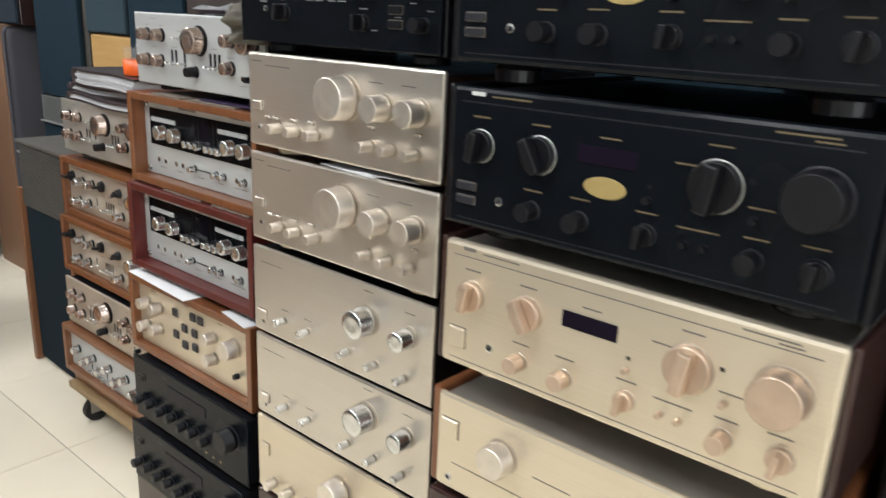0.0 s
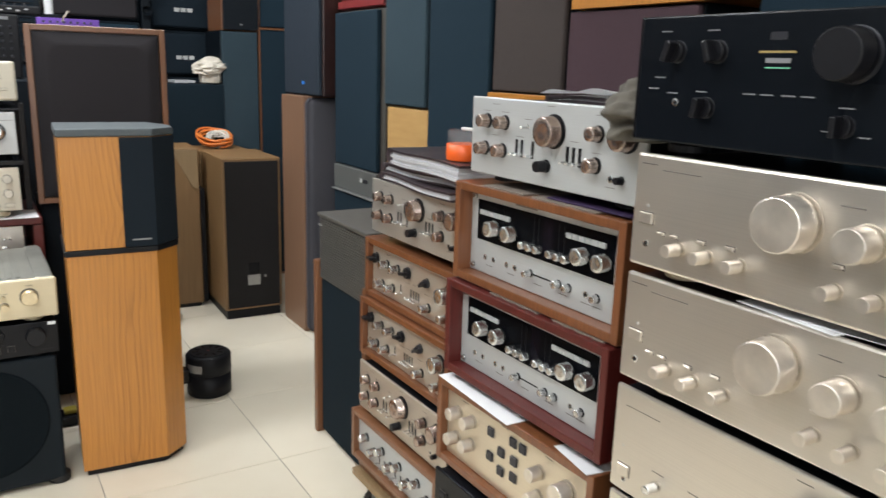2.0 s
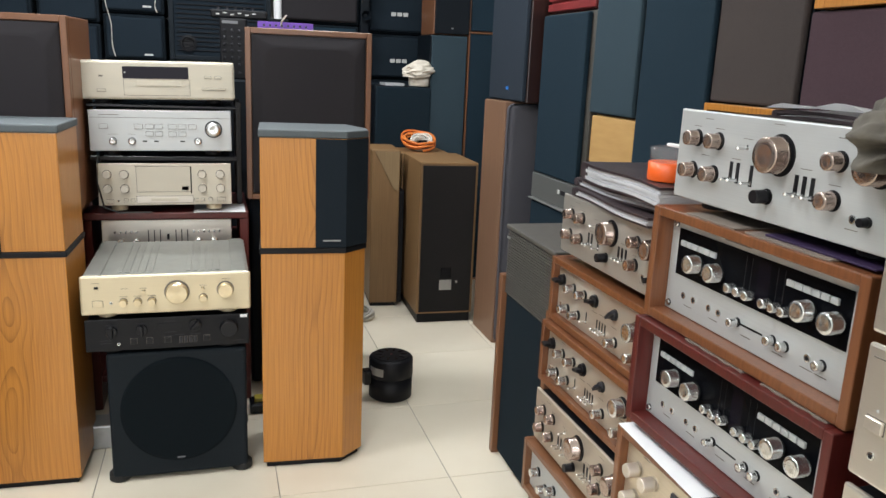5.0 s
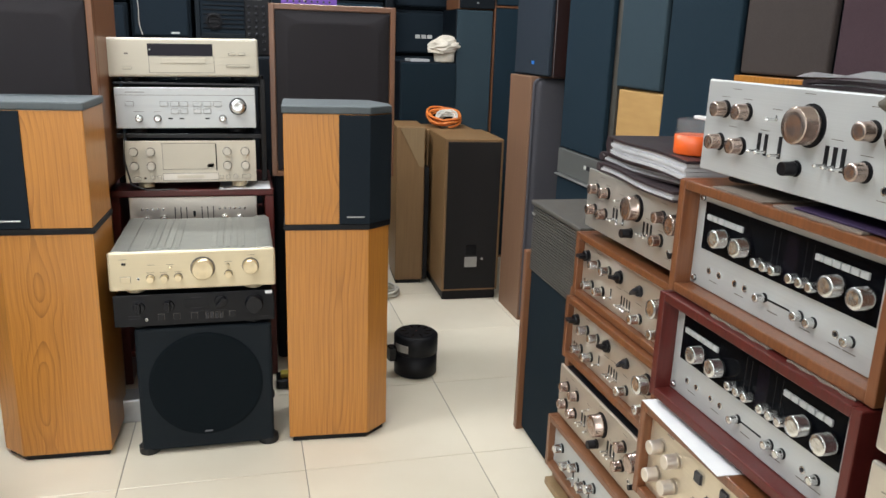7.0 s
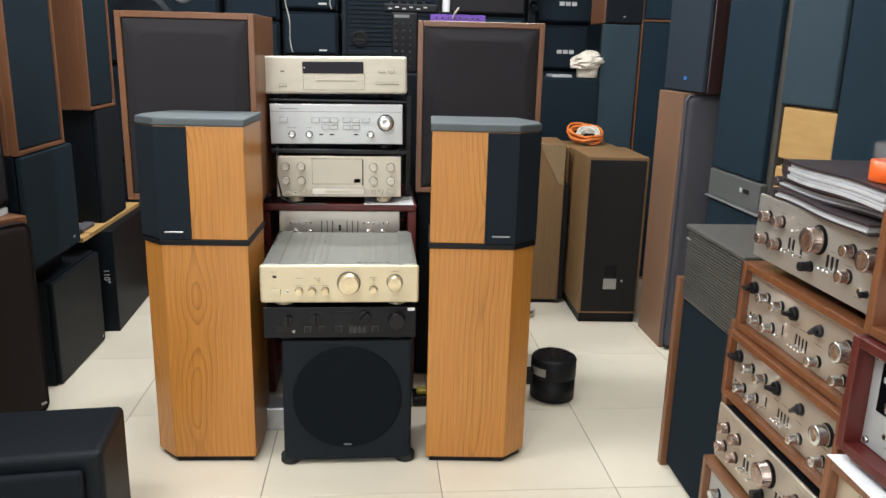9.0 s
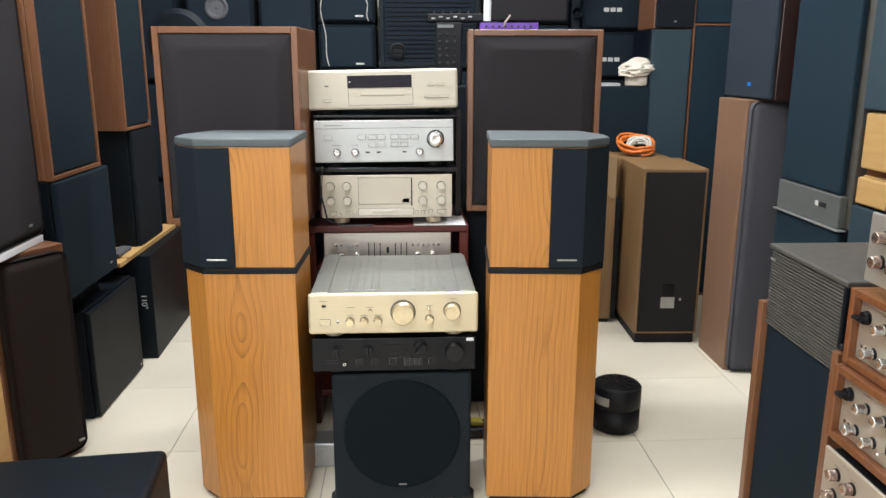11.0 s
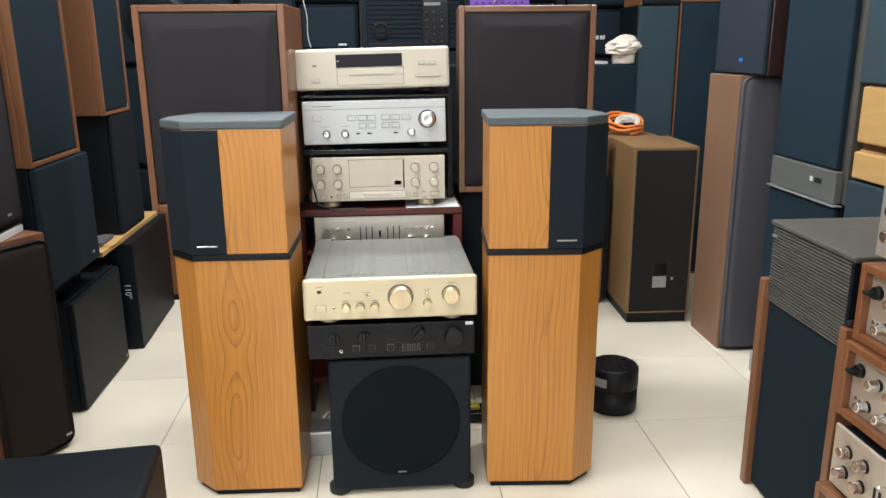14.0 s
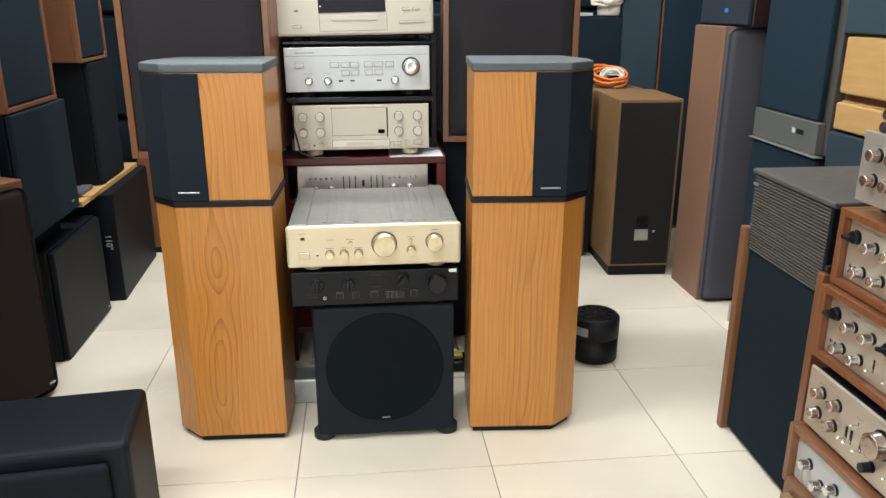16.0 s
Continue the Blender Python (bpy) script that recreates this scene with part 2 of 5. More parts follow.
    orange=mat("orange_plastic", (0.95, 0.14, 0.02), rough=0.35, scale=(20, 20, 20)),
    cable_orange=mat("orange_cable", (0.80, 0.22, 0.04), rough=0.5, scale=(20, 20, 20)),
    cable_white=mat("white_cable", (0.66, 0.62, 0.55), rough=0.5, scale=(20, 20, 20)),
    cable_black=mat("black_cable", (0.015, 0.015, 0.015), rough=0.5, scale=(20, 20, 20)),
    linen=mat("off_white_cloth", (0.72, 0.66, 0.56), (0.58, 0.52, 0.44), rough=0.9, scale=(25, 25, 25), bump=0.5, bump_scale=60),
    grey_cloth=mat("grey_brown_rag", (0.135, 0.120, 0.098), (0.075, 0.066, 0.054), rough=0.95, scale=(40, 40, 40), bump=0.7, bump_scale=80),
    purple=mat("purple_anodised", (0.16, 0.07, 0.42), rough=0.35, metal=0.4, scale=(20, 20, 20)),
    violet=mat("dark_violet_cloth", (0.022, 0.007, 0.045), rough=0.7, scale=(40, 40, 40)),
    red_box=mat("dark_red_plastic", (0.24, 0.030, 0.030), (0.17, 0.02, 0.02), rough=0.45, scale=(20, 20, 20)),
    yellow=mat("yellow_plastic", (0.40, 0.32, 0.04), rough=0.4, scale=(20, 20, 20)),
    red=mat("red_plastic", (0.25, 0.03, 0.025), rough=0.4, scale=(20, 20, 20)),
    blue=mat("blue_badge", (0.03, 0.20, 0.65), rough=0.3, scale=(20, 20, 20)),
    rubber=mat("black_rubber", (0.012, 0.012, 0.012), rough=0.7, scale=(60, 60, 60)),
    cone=mat("grey_paper_cone", (0.09, 0.09, 0.10), rough=0.6, scale=(60, 60, 60)),
    foil=mat("worn_silver_foil", (0.46, 0.46, 0.45), rough=0.35, metal=0.6, scale=(30, 30, 30)),
)
glass = bpy.data.materials.new("clear_glass")
glass.use_nodes = True
glass.node_tree.nodes["Principled BSDF"].inputs["Alpha"].default_value = 0.07
glass.node_tree.nodes["Principled BSDF"].inputs["Roughness"].default_value = 0.08
M["clear"] = glass


# ---- building helpers ----
def thing(name, m, label, category, group="", kind=""):
    """An Empty at a thing's base."""
    ob = new(name)
    ob.empty_display_size = 0.05
    ob.matrix_world = m
    return tagged(ob, label, category, group, kind)


def finish(bm, name, material):
    me = bpy.data.meshes.new(name)
    bmesh.ops.recalc_face_normals(bm, faces=bm.faces)
    bm.to_mesh(me)
    bm.free()
    me.materials.append(M[material] if isinstance(material, str) else material)
    return me


def part(name, bm, material, parent, label="", smooth=False):
    me = finish(bm, name, material)
    if smooth:
        for f in me.polygons:
            f.use_smooth = len(f.vertices) == 4
    ob = new(name, me)
    ob.parent = parent
    return tagged(ob, label)


def box(x0, x1, y0, y1, z0, z1, bevel=0.0, bm=None, seg=2):
    own = bmesh.new()
    r = bmesh.ops.create_cube(own, size=1.0)
    for v in own.verts:
        v.co = Vector((x0 + (x1 - x0) * (v.co.x + 0.5), y0 + (y1 - y0) * (v.co.y + 0.5), z0 + (z1 - z0) * (v.co.z + 0.5)))
    if bevel:
        bmesh.ops.bevel(own, geom=own.edges[:], offset=bevel, segments=seg, affect="EDGES", profile=0.5)
    if bm is None:
        return own
    join(bm, own)
    return bm


def join(bm, other, m=None):
    """Puts the geometry of other into bm."""
    if m:
        bmesh.ops.transform(other, matrix=m, verts=other.verts)
    ids = {v: bm.verts.new(v.co) for v in other.verts}
    for f in other.faces:
        bm.faces.new([ids[v] for v in f.verts])
    other.free()
    return bm


def prism(outline, z0, z1, bevel=0.0):
    """An upright prism over an outline of (x, y)."""
    bm = bmesh.new()
    lo = [bm.verts.new((x, y, z0)) for x, y in outline]
    hi = [bm.verts.new((x, y, z1)) for x, y in outline]
    k = len(outline)
    bm.faces.new(lo[::-1]), bm.faces.new(hi)
    for i in range(k):
        bm.faces.new((lo[i], lo[(i + 1) % k], hi[(i + 1) % k], hi[i]))
    if bevel:
        bmesh.ops.bevel(bm, geom=bm.edges[:], offset=bevel, segments=2, affect="EDGES", profile=0.5)
    return bm


def lathe(profile, seg=24, knurl=0.0, axis="y"):
    """A turned body: profile of (radius, distance along -y or z)."""
    bm = bmesh.new()
    rings = []
    for r, d in profile:
        ring = []
        for i in range(seg):
            a = 2 * math.pi * i / seg
            q = r * (1 - knurl * (i % 2)) if r > 1e-6 else 0.0
            ring.append(bm.verts.new((q * math.cos(a), -d, q * math.sin(a)) if axis == "y" else (q * math.cos(a), q * math.sin(a), d)))
        rings.append(ring)
    for p, q in zip(rings, rings[1:]):
        for i in range(seg):
            j = (i + 1) % seg
            bm.faces.new((p[i], p[j], q[j], q[i]))
    bm.faces.new(rings[0]), bm.faces.new(rings[-1])
    return bm


def tube(points, r, seg=8, closed=False):
    """A round bar along points."""
    bm = bmesh.new()
    pts = [Vector(p) for p in points]
    rings, n = [], len(pts)
    for i, p in enumerate(pts):
        a, b = pts[(i - 1) % n if closed else max(i - 1, 0)], pts[(i + 1) % n if closed else min(i + 1, n - 1)]
        d = (b - a).normalized()
        u = d.cross(Vector((0, 0, 1)))
        u = u.normalized() if u.length > 1e-4 else Vector((1, 0, 0))
        w = d.cross(u)
        rings.append([bm.verts.new(p + r * (math.cos(2 * math.pi * k / seg) * u + math.sin(2 * math.pi * k / seg) * w)) for k in range(seg)])
    for i in range(n if closed else n - 1):
        p, q = rings[i], rings[(i + 1) % n]
        for k in range(seg):
            bm.faces.new((p[k], p[(k + 1) % seg], q[(k + 1) % seg], q[k]))
    if not closed:
        bm.faces.new(rings[0]), bm.faces.new(rings[-1])
    return bm


def letters(text, size, m, material, parent, name="writing"):
    """Raised writing with the built-in font."""
    cu = bpy.data.curves.new(name, "FONT")
    cu.body, cu.size, cu.extrude, cu.align_x = text, size, 0.0004, "CENTER"
    tmp = bpy.data.objects.new(name, cu)
    scene.collection.objects.link(tmp)
    bpy.context.view_layer.update()
    me = bpy.data.meshes.new_from_object(tmp.evaluated_get(bpy.context.evaluated_depsgraph_get()))
    bpy.data.objects.remove(tmp)
    me.materials.clear()
    me.materials.append(M[material])
    ob = new(name, me)
    ob.parent = parent
    ob.matrix_basis = m
    return ob


# ---- structure ----
X0, X1, Y0, Y1, TOP = -5.75, 3.0, -2.0, 2.0, 2.8


def structure(name, bm, material, label):
    ob = new(name, finish(bm, name, material))
    return tagged(ob, label, name.split("_")[0], kind="structure")


floor = structure("floor", box(X0 - 0.1, X1 + 0.1, Y0 - 0.1, Y1 + 0.1, -0.12, -0.003), "grout", "cream glossy porcelain tile floor with thin dark joints")
structure("wall_west", box(X0 - 0.12, X0, Y0, Y1, -0.1, TOP), "wall", "plain light grey painted shop wall")
structure("wall_north", box(X0 - 0.12, X1 + 0.12, Y1, Y1 + 0.12, -0.1, TOP), "wall", "plain light grey painted shop wall")
structure("wall_south", box(X0 - 0.12, X1 + 0.12, Y0 - 0.12, Y0, -0.1, TOP), "wall", "plain light grey painted shop wall")
front = box(X1, X1 + 0.12, Y0, -1.9, -0.1, TOP)
box(X1, X1 + 0.12, 0.4, Y1, -0.1, TOP, bm=front)
box(X1, X1 + 0.12, -1.9, 0.4, -0.1, 0.4, bm=front)
box(X1, X1 + 0.12, -1.9, 0.4, 2.45, TOP, bm=front)
structure("wall_east", front, "wall", "plain light grey painted shop front with a window")
structure("ceiling", box(X0 - 0.12, X1 + 0.12, Y0 - 0.12, Y1 + 0.12, TOP, TOP + 0.1), "ceiling", "plain white painted ceiling")


# ---- loudspeakers ----
def speaker(name, m, w, d, h, body, cloth, label, style="inset", edge=0.018, badge=None, badge_at=(0.5, 0.08), bevel=0.004, group="", plinth=0.0, foot=0.0):
    """A box loudspeaker: its front faces -y, the origin lies at the middle of the front's lower edge."""
    t = thing(name, m, label, "speaker", group)
    if style == "inset":
        part("cabinet", box(-w / 2, w / 2, 0.0245, d, plinth, h, bevel), body, t)
        for q in ((-w / 2, -w / 2 + edge, plinth, h), (w / 2 - edge, w / 2, plinth, h), (-w / 2 + edge, w / 2 - edge, h - edge, h), (-w / 2 + edge, w / 2 - edge, plinth, plinth + edge)):
            part("frame_board", box(q[0], q[1], 0, 0.024, q[2], q[3], 0.0015, seg=1), body, t)
        g = box(-w / 2 + edge + 0.002, w / 2 - edge - 0.002, 0.004, 0.0215, plinth + edge + 0.002, h - edge - 0.002, 0.006)
        part("grille", g, cloth, t)
        if edge > 0.0185:
            def arch(side, low, top, r):
                c = [(side - r, top - r, 0), (-side + r, top - r, 90), (-side + r, low + r, 180), (side - r, low + r, 270)]
                return [(x + r * math.cos(radians(q + k * 15)), z + r * math.sin(radians(q + k * 15))) for x, z, q in c for k in range(7)]
            low, top, gw = plinth + edge + 0.003, h - edge - 0.003, w / 2 - edge - 0.003
            pad = bmesh.new()
            rings = [[pad.verts.new((x, y, z)) for x, z in arch(gw - o, low + o, top - o, r)] for o, y, r in ((0, 0.0038, 0.004), (0.004, 0.001, 0.008), (0.034, -0.0135, 0.042), (0.042, -0.0155, 0.040))]
            for p, q in zip(rings, rings[1:]):
                for i in range(len(p)):
                    pad.faces.new((p[i - 1], q[i - 1], q[i], p[i]))
            pad.faces.new(rings[-1][::-1])
            bmesh.ops.recalc_face_normals(pad, faces=pad.faces[:])
            part("grille_pad", pad, cloth, t)
    elif style == "panel":
        part("cabinet", box(-w / 2, w / 2, 0.016, d, plinth, h, bevel), body, t)
        part("grille", box(-w / 2 + 0.004, w / 2 - 0.004, -0.004, 0.0155, plinth + 0.004, h - 0.004, 0.006), cloth, t)
    else:
        part("cabinet", box(-w / 2, w / 2, 0.001, d, plinth, h, bevel), body, t)
        part("grille", box(-w / 2 + edge, w / 2 - edge, -0.035, 0.0005, plinth + edge, h - edge, 0.030, seg=5), cloth, t)
    if plinth:
        part("plinth", box(-w / 2 + 0.01, w / 2 - 0.01, 0.02, d - 0.01, 0, plinth - 0.0005), "black_matt", t)
    if badge:
        bx, bz = (badge_at[0] - 0.5) * w, badge_at[1] * h
        fy = {"inset": 0.0035, "panel": -0.0045, "pad": -0.0355}[style]
        part("badge", box(bx - badge[0] / 2, bx + badge[0] / 2, fy - 0.0015, fy, bz - badge[1] / 2, bz + badge[1] / 2, 0.0005, seg=1), badge[2], t)
    return t


def facing(x, y, z, way, turn=0):
    """A pose whose front looks along way: 'S' is -y, 'E' is +x, 'N' is +y."""
    return pose(x, y, z, 0, 0, {"S": 0, "E": 90, "N": 180, "W": 270}[way] + turn)

# ---- hi-fi components ----
KEPT = {}


def shared(key, make, material):
    """One mesh for all alike pieces."""
    if key not in KEPT:
        KEPT[key] = finish(make(), key[0], material)
        for f in KEPT[key].polygons:
            f.use_smooth = len(f.vertices) == 4 and key[0] == "knob"
    return KEPT[key]


def piece(name, me, parent, x, z, y=0.0, rot=0.0, label=""):
    ob = new(name, me)
    ob.parent = parent
    ob.matrix_basis = pose(x, y, z, 0, rot, 0)
    return tagged(ob, label)


def turned(d, length, dish=True):
    r = d / 2
    return lathe([(r * 0.8, 0), (r * 0.8, length * 0.12), (r * 1.0, length * 0.14), (r * 1.0, length * 0.3), (r * 0.955, length * 0.34), (r * 0.955, length - 0.0016), (r * 0.90, length)] + ([(r * 0.5, length - r * 0.02), (r * 0.04, length - r * 0.035)] if dish else []), 48, 0.03)


def pointer(d, length):
    r = d / 2
    return lathe([(r, 0), (r, length * 0.3), (r * 0.93, length * 0.36)], 32)


def component(name, m, w, h, d, face, body, label, items, feet=0.012, cheek=0.0, cheek_mat="rosewood", case=None, lid=0, thick=0.008, foot_mat="black_matt", group="", bevel=0.0025, category="amplifier", recess=0.016):
    """A hi-fi unit: its front faces -y, the origin lies at the front's lower left corner, feet below it."""
    t = thing(name, m @ pose(0, 0, -feet), label, category, group)
    z0 = feet
    inset = 0.0
    if case:
        inset, wall = recess, 0.016
        ow = w + 2 * wall
        for q in ((-wall, -0.0002, 0, z0 - wall, z0 + h + wall), (w + 0.0002, w + wall, 0, z0 - wall, z0 + h + wall), (0, w, 0.001, z0 + h + 0.0003, z0 + h + wall), (0, w, 0.001, z0 - wall, z0 - 0.0003)):
            part("case_board", box(q[0], q[1], q[2], d, q[3], q[4], 0.002), case, t, "polished wooden case board")
    cw = cheek
    part("faceplate", box(cw, w - cw, inset, inset + thick, z0, z0 + h, bevel), face, t)
    if case:
        part("chassis", box(0.004, w - 0.004, inset + thick, d - 0.01, z0 + 0.002, z0 + h - 0.002), body, t)
    else:
        part("chassis", box(cw + 0.004, w - cw - 0.004, thick + 0.0005, d, z0 + 0.004, z0 + h - 0.006, 0.002), body, t)
    if cheek:
        for x in (0, w - cheek):
            part("side_panel", box(x, x + cheek - 0.0004, 0.004, d, z0 - 0.001, z0 + h + 0.001, 0.003), cheek_mat, t, "dark lacquered wooden side panel")
    if feet and not case:
        for fx in (0.14, 0.86):
            for fy in (0.045, d - 0.06):
                f = part("foot", lathe([(0.024, 0), (0.026, 0.002), (0.026, feet * 0.7), (0.022, feet + 0.002)], 20, axis="z"), foot_mat, t)
                f.matrix_basis = pose(fx * w, fy, 0)
    for i in range(lid):
        part("vent", box(w * (0.2 + 0.62 * i / lid), w * (0.2 + 0.62 * i / lid) + w * 0.012, d * 0.12, d * 0.85, z0 + h - 0.0062, z0 + h - 0.0048), "black_matt", t)
    for it in items:
        k, u, v = it[0], it[1] * w, z0 + it[2] * h
        if k in "kp":
            dia, ln, mt = it[3], it[4], it[5]
            rot = it[6] if len(it) > 6 else 0
            me = shared(("knob", k, dia, ln, mt), lambda: turned(dia, ln, mt in ("knob_silver", "knob_rose")) if k == "k" else pointer(dia, ln), mt)
            # disc behind the knob: its rim or recess, and the shadow drawn around it
            ring = {"black_panel": "knob_grey", "champagne": "bronze", "sand": "bronze", "gold": "print_dark", "cream": "print_dark"}.get(face, "black_matt")
            if k == "p" and ring == "knob_grey" and dia > 0.03:
                ring = "foil"
            piece("collar", shared(("collar", dia, ring), lambda: lathe([(dia * (0.56 if ring in ("black_matt", "print_dark") else 0.52), 0), (dia * (0.56 if ring in ("black_matt", "print_dark") else 0.52), 0.0006), (dia * 0.5, 0.0010)], 28), ring), t, u, v, inset)
            kn = piece("knob", me, t, u, v, inset - 0.001, rot)
            if k == "p":
                r = dia / 2
                piece("grip", shared(("grip", dia, ln, mt), lambda: box(-r * 0.30, r * 0.30, -ln, -ln * 0.365, -r * 0.95, r * 0.95, r * 0.12), mt), kn, 0, 0)
        elif k == "b":
            piece("seam", shared(("seam", it[3], it[4]), lambda: box(-it[3] / 2 - 0.0010, it[3] / 2 + 0.0010, -0.0005, 0, -it[4] / 2 - 0.0010, it[4] / 2 + 0.0010), "print_dark"), t, u, v, inset)
            piece("button", shared(("button", it[3], it[4], it[5]), lambda: box(-it[3] / 2, it[3] / 2, -0.0045, 0, -it[4] / 2, it[4] / 2, 0.0008, seg=1), it[5]), t, u, v, inset)
        elif k == "d":
            if it[5] in ("cream", "champagne"):
                piece("seam", shared(("seam", it[3], it[4]), lambda: box(-it[3] / 2 - 0.0012, it[3] / 2 + 0.0012, -0.0004, 0, -it[4] / 2 - 0.0012, it[4] / 2 + 0.0012), "print_dark"), t, u, v, inset)
            piece("window", shared(("window", it[3], it[4], it[5]), lambda: box(-it[3] / 2, it[3] / 2, -0.0012, 0, -it[4] / 2, it[4] / 2, 0.0004, seg=1), it[5]), t, u, v, inset)
        elif k == "j":
            def jack():
                return lathe([(it[3] / 2, 0), (it[3] / 2, 0.0015), (it[3] * 0.3, 0.0018), (it[3] * 0.28, 0.0004)], 20)
            s = piece("socket", shared(("socket", it[3]), jack, "knob_silver"), t, u, v, inset)
            piece("hole", shared(("hole", it[3]), lambda: lathe([(it[3] * 0.28, 0), (it[3] * 0.28, 0.0012)], 16), "black_matt"), s, 0, 0, 0)
        elif k == "s":
            piece("slot", shared(("slot", it[3], it[4]), lambda: box(-it[3] / 2, it[3] / 2, -0.0008, 0, -it[4] / 2, it[4] / 2, 0.0003, seg=1), "black_matt"), t, u, v, inset)
            lever = shared(("lever", 1), lambda: lathe([(0.0032, 0), (0.0020, 0.003), (0.0020, 0.012), (0.0028, 0.016), (0.0012, 0.018)], 12), "knob_silver")
            piece("lever", lever, t, u, v - it[4] * 0.34, inset)
        elif k == "t":
            piece("print", shared(("print", it[3], it[4], it[5]), lambda: box(-it[3] / 2, it[3] / 2, -0.0004, 0, -it[4] / 2, it[4] / 2), it[5]), t, u, v, inset)
    return t


def slots(us, v, w=0.0075, h=0.030):
    return [("s", u, v, w, h) for u in us]


def prints(seq, colour, w=0.02, h=0.0013):
    return [("t", u, v, w, h, colour) for u, v in seq]


def four_knob_amp(name, m, face, body, label, knob, w=0.44, h=0.14):
    """A silver integrated amplifier with two rows of tone knobs, a large volume knob and toggle switches."""
    it = [("k", u, v, 0.024, 0.020, knob) for u, v in ((0.115, 0.70), (0.235, 0.70), (0.105, 0.345), (0.225, 0.345), (0.775, 0.70), (0.77, 0.355))]
    it += [("k", 0.54, 0.665, 0.051, 0.026, knob), ("k", 0.915, 0.695, 0.041, 0.024, knob), ("k", 0.505, 0.25, 0.020, 0.022, "knob_black")]
    it += slots((0.318, 0.352, 0.42, 0.622, 0.655, 0.688), 0.41)
    it += [("s", 0.385, 0.69, 0.003, 0.006), ("j", 0.85, 0.24, 0.011), ("k", 0.90, 0.245, 0.012, 0.012, "knob_black")]
    it += prints([(0.17, 0.92), (0.52, 0.95), (0.78, 0.90), (0.11, 0.83), (0.235, 0.83), (0.17, 0.53), (0.34, 0.55), (0.655, 0.58), (0.385, 0.77), (0.77, 0.49), (0.85, 0.15)], "print_dark", 0.020, 0.0009)
    return component(name, m, w, h, 0.33, face, body, label, it, foot_mat="black_matt")


def receiver(name, m, case, label):
    """A silver console amplifier in a wooden case: a black upper panel over a silver lower one."""
    w, h = 0.424, 0.158
    it = [("d", 0.492, 0.655, w * 0.876, h * 0.49, "panel_black")]
    it += [("k", u, v, 0.030, 0.024, "knob_silver") for u, v in ((0.20, 0.605), (0.325, 0.605), (0.775, 0.615), (0.89, 0.615))]
    it += [("k", u, 0.53, 0.0145, 0.017, "knob_silver") for u in (0.418, 0.466, 0.513, 0.597, 0.644, 0.69)]
    it += [("b", 0.095 + 0.037 * i, 0.755, 0.0138, 0.0088, "silver") for i in range(6)]
    it += [("b", 0.68 + 0.037 * i, 0.775, 0.0138, 0.0088, "silver") for i in range(6)]
    it += [("t", u, 0.44 + 0.045 * i, 0.0042, 0.0014, "print_grey") for u in (0.445, 0.475, 0.505, 0.60, 0.635, 0.665) for i in range(2, 10)]
    it += [("d", u, 0.70, 0.003, h * 0.34, "knob_black") for u in (0.46, 0.49, 0.617, 0.65)] + [("d", 0.553, 0.66, w * 0.06, h * 0.44, "glass")]
    it += [("j", u, 0.215, 0.011) for u in (0.123, 0.188, 0.285, 0.344, 0.79)]
    it += [("t", 0.51, 0.215, 0.060, 0.003, "black_matt"), ("k", 0.45, 0.22, 0.013, 0.016, "knob_silver")]
    it += [("k", u, 0.215, 0.014, 0.012, "knob_silver") for u in (0.63, 0.69, 0.85)]
    it += [("k", u, v, 0.010, 0.003, "knob_silver") for u, v in ((0.03, 0.93), (0.97, 0.93), (0.03, 0.07), (0.97, 0.07))]
    it += prints([(0.155, 0.12), (0.315, 0.12), (0.50, 0.12), (0.66, 0.12), (0.79, 0.12), (0.85, 0.12)], "print_dark", 0.022)
    it += [("t", 0.40, 0.957, 0.062, 0.006, "print_dark"), ("t", 0.80, 0.955, 0.05, 0.002, "print_dark")]
    return component(name, m @ pose(0.016, 0, 0.016), w, h, 0.36, "silver", "black_matt", label, it, feet=0.0001, case=case, recess=0.030)


def bronze_amp(name, m, label):
    """A bronze-grey amplifier in a wooden case with black grips and twin tone knobs."""
    w, h = 0.41, 0.125
    it = [("p", 0.06, 0.72, 0.026, 0.026, "knob_black", 90), ("p", 0.46, 0.70, 0.027, 0.022, "knob_black", 80), ("p", 0.68, 0.68, 0.022, 0.020, "knob_grey", 45), ("k", 0.90, 0.63, 0.040, 0.026, "knob_silver")]
    it += [("k", u, v, 0.021, 0.024, "knob_silver") for u, v in ((0.20, 0.68), (0.335, 0.685), (0.14, 0.225), (0.275, 0.24), (0.70, 0.215), (0.90, 0.20))]
    it += [("j", 0.05, 0.24, 0.009), ("j", 0.085, 0.24, 0.009)]
    it += slots((0.375, 0.50, 0.53, 0.56, 0.59), 0.30, 0.005, 0.026)
    it += prints([(0.2, 0.88), (0.46, 0.50), (0.545, 0.52), (0.68, 0.45), (0.9, 0.40)], "print_dark", 0.022)
    it += [("t", 0.5, 0.94, w * 0.97, 0.0012, "print_white")]
    return component(name, m @ pose(0.016, 0, 0.016), w, h, 0.33, "bronze", "black_matt", label, it, feet=0.0001, case="teak")


def straight_amp(name, m, label, knob="knob_pale", face="champagne", h=0.148):
    """A champagne amplifier with one large, two middle and six small knobs."""
    w = 0.42
    it = [("b", 0.062, 0.44, 0.022, 0.014, "knob_pale"), ("j", 0.066, 0.21, 0.009), ("t", 0.062, 0.545, 0.003, 0.003, "print_white")]
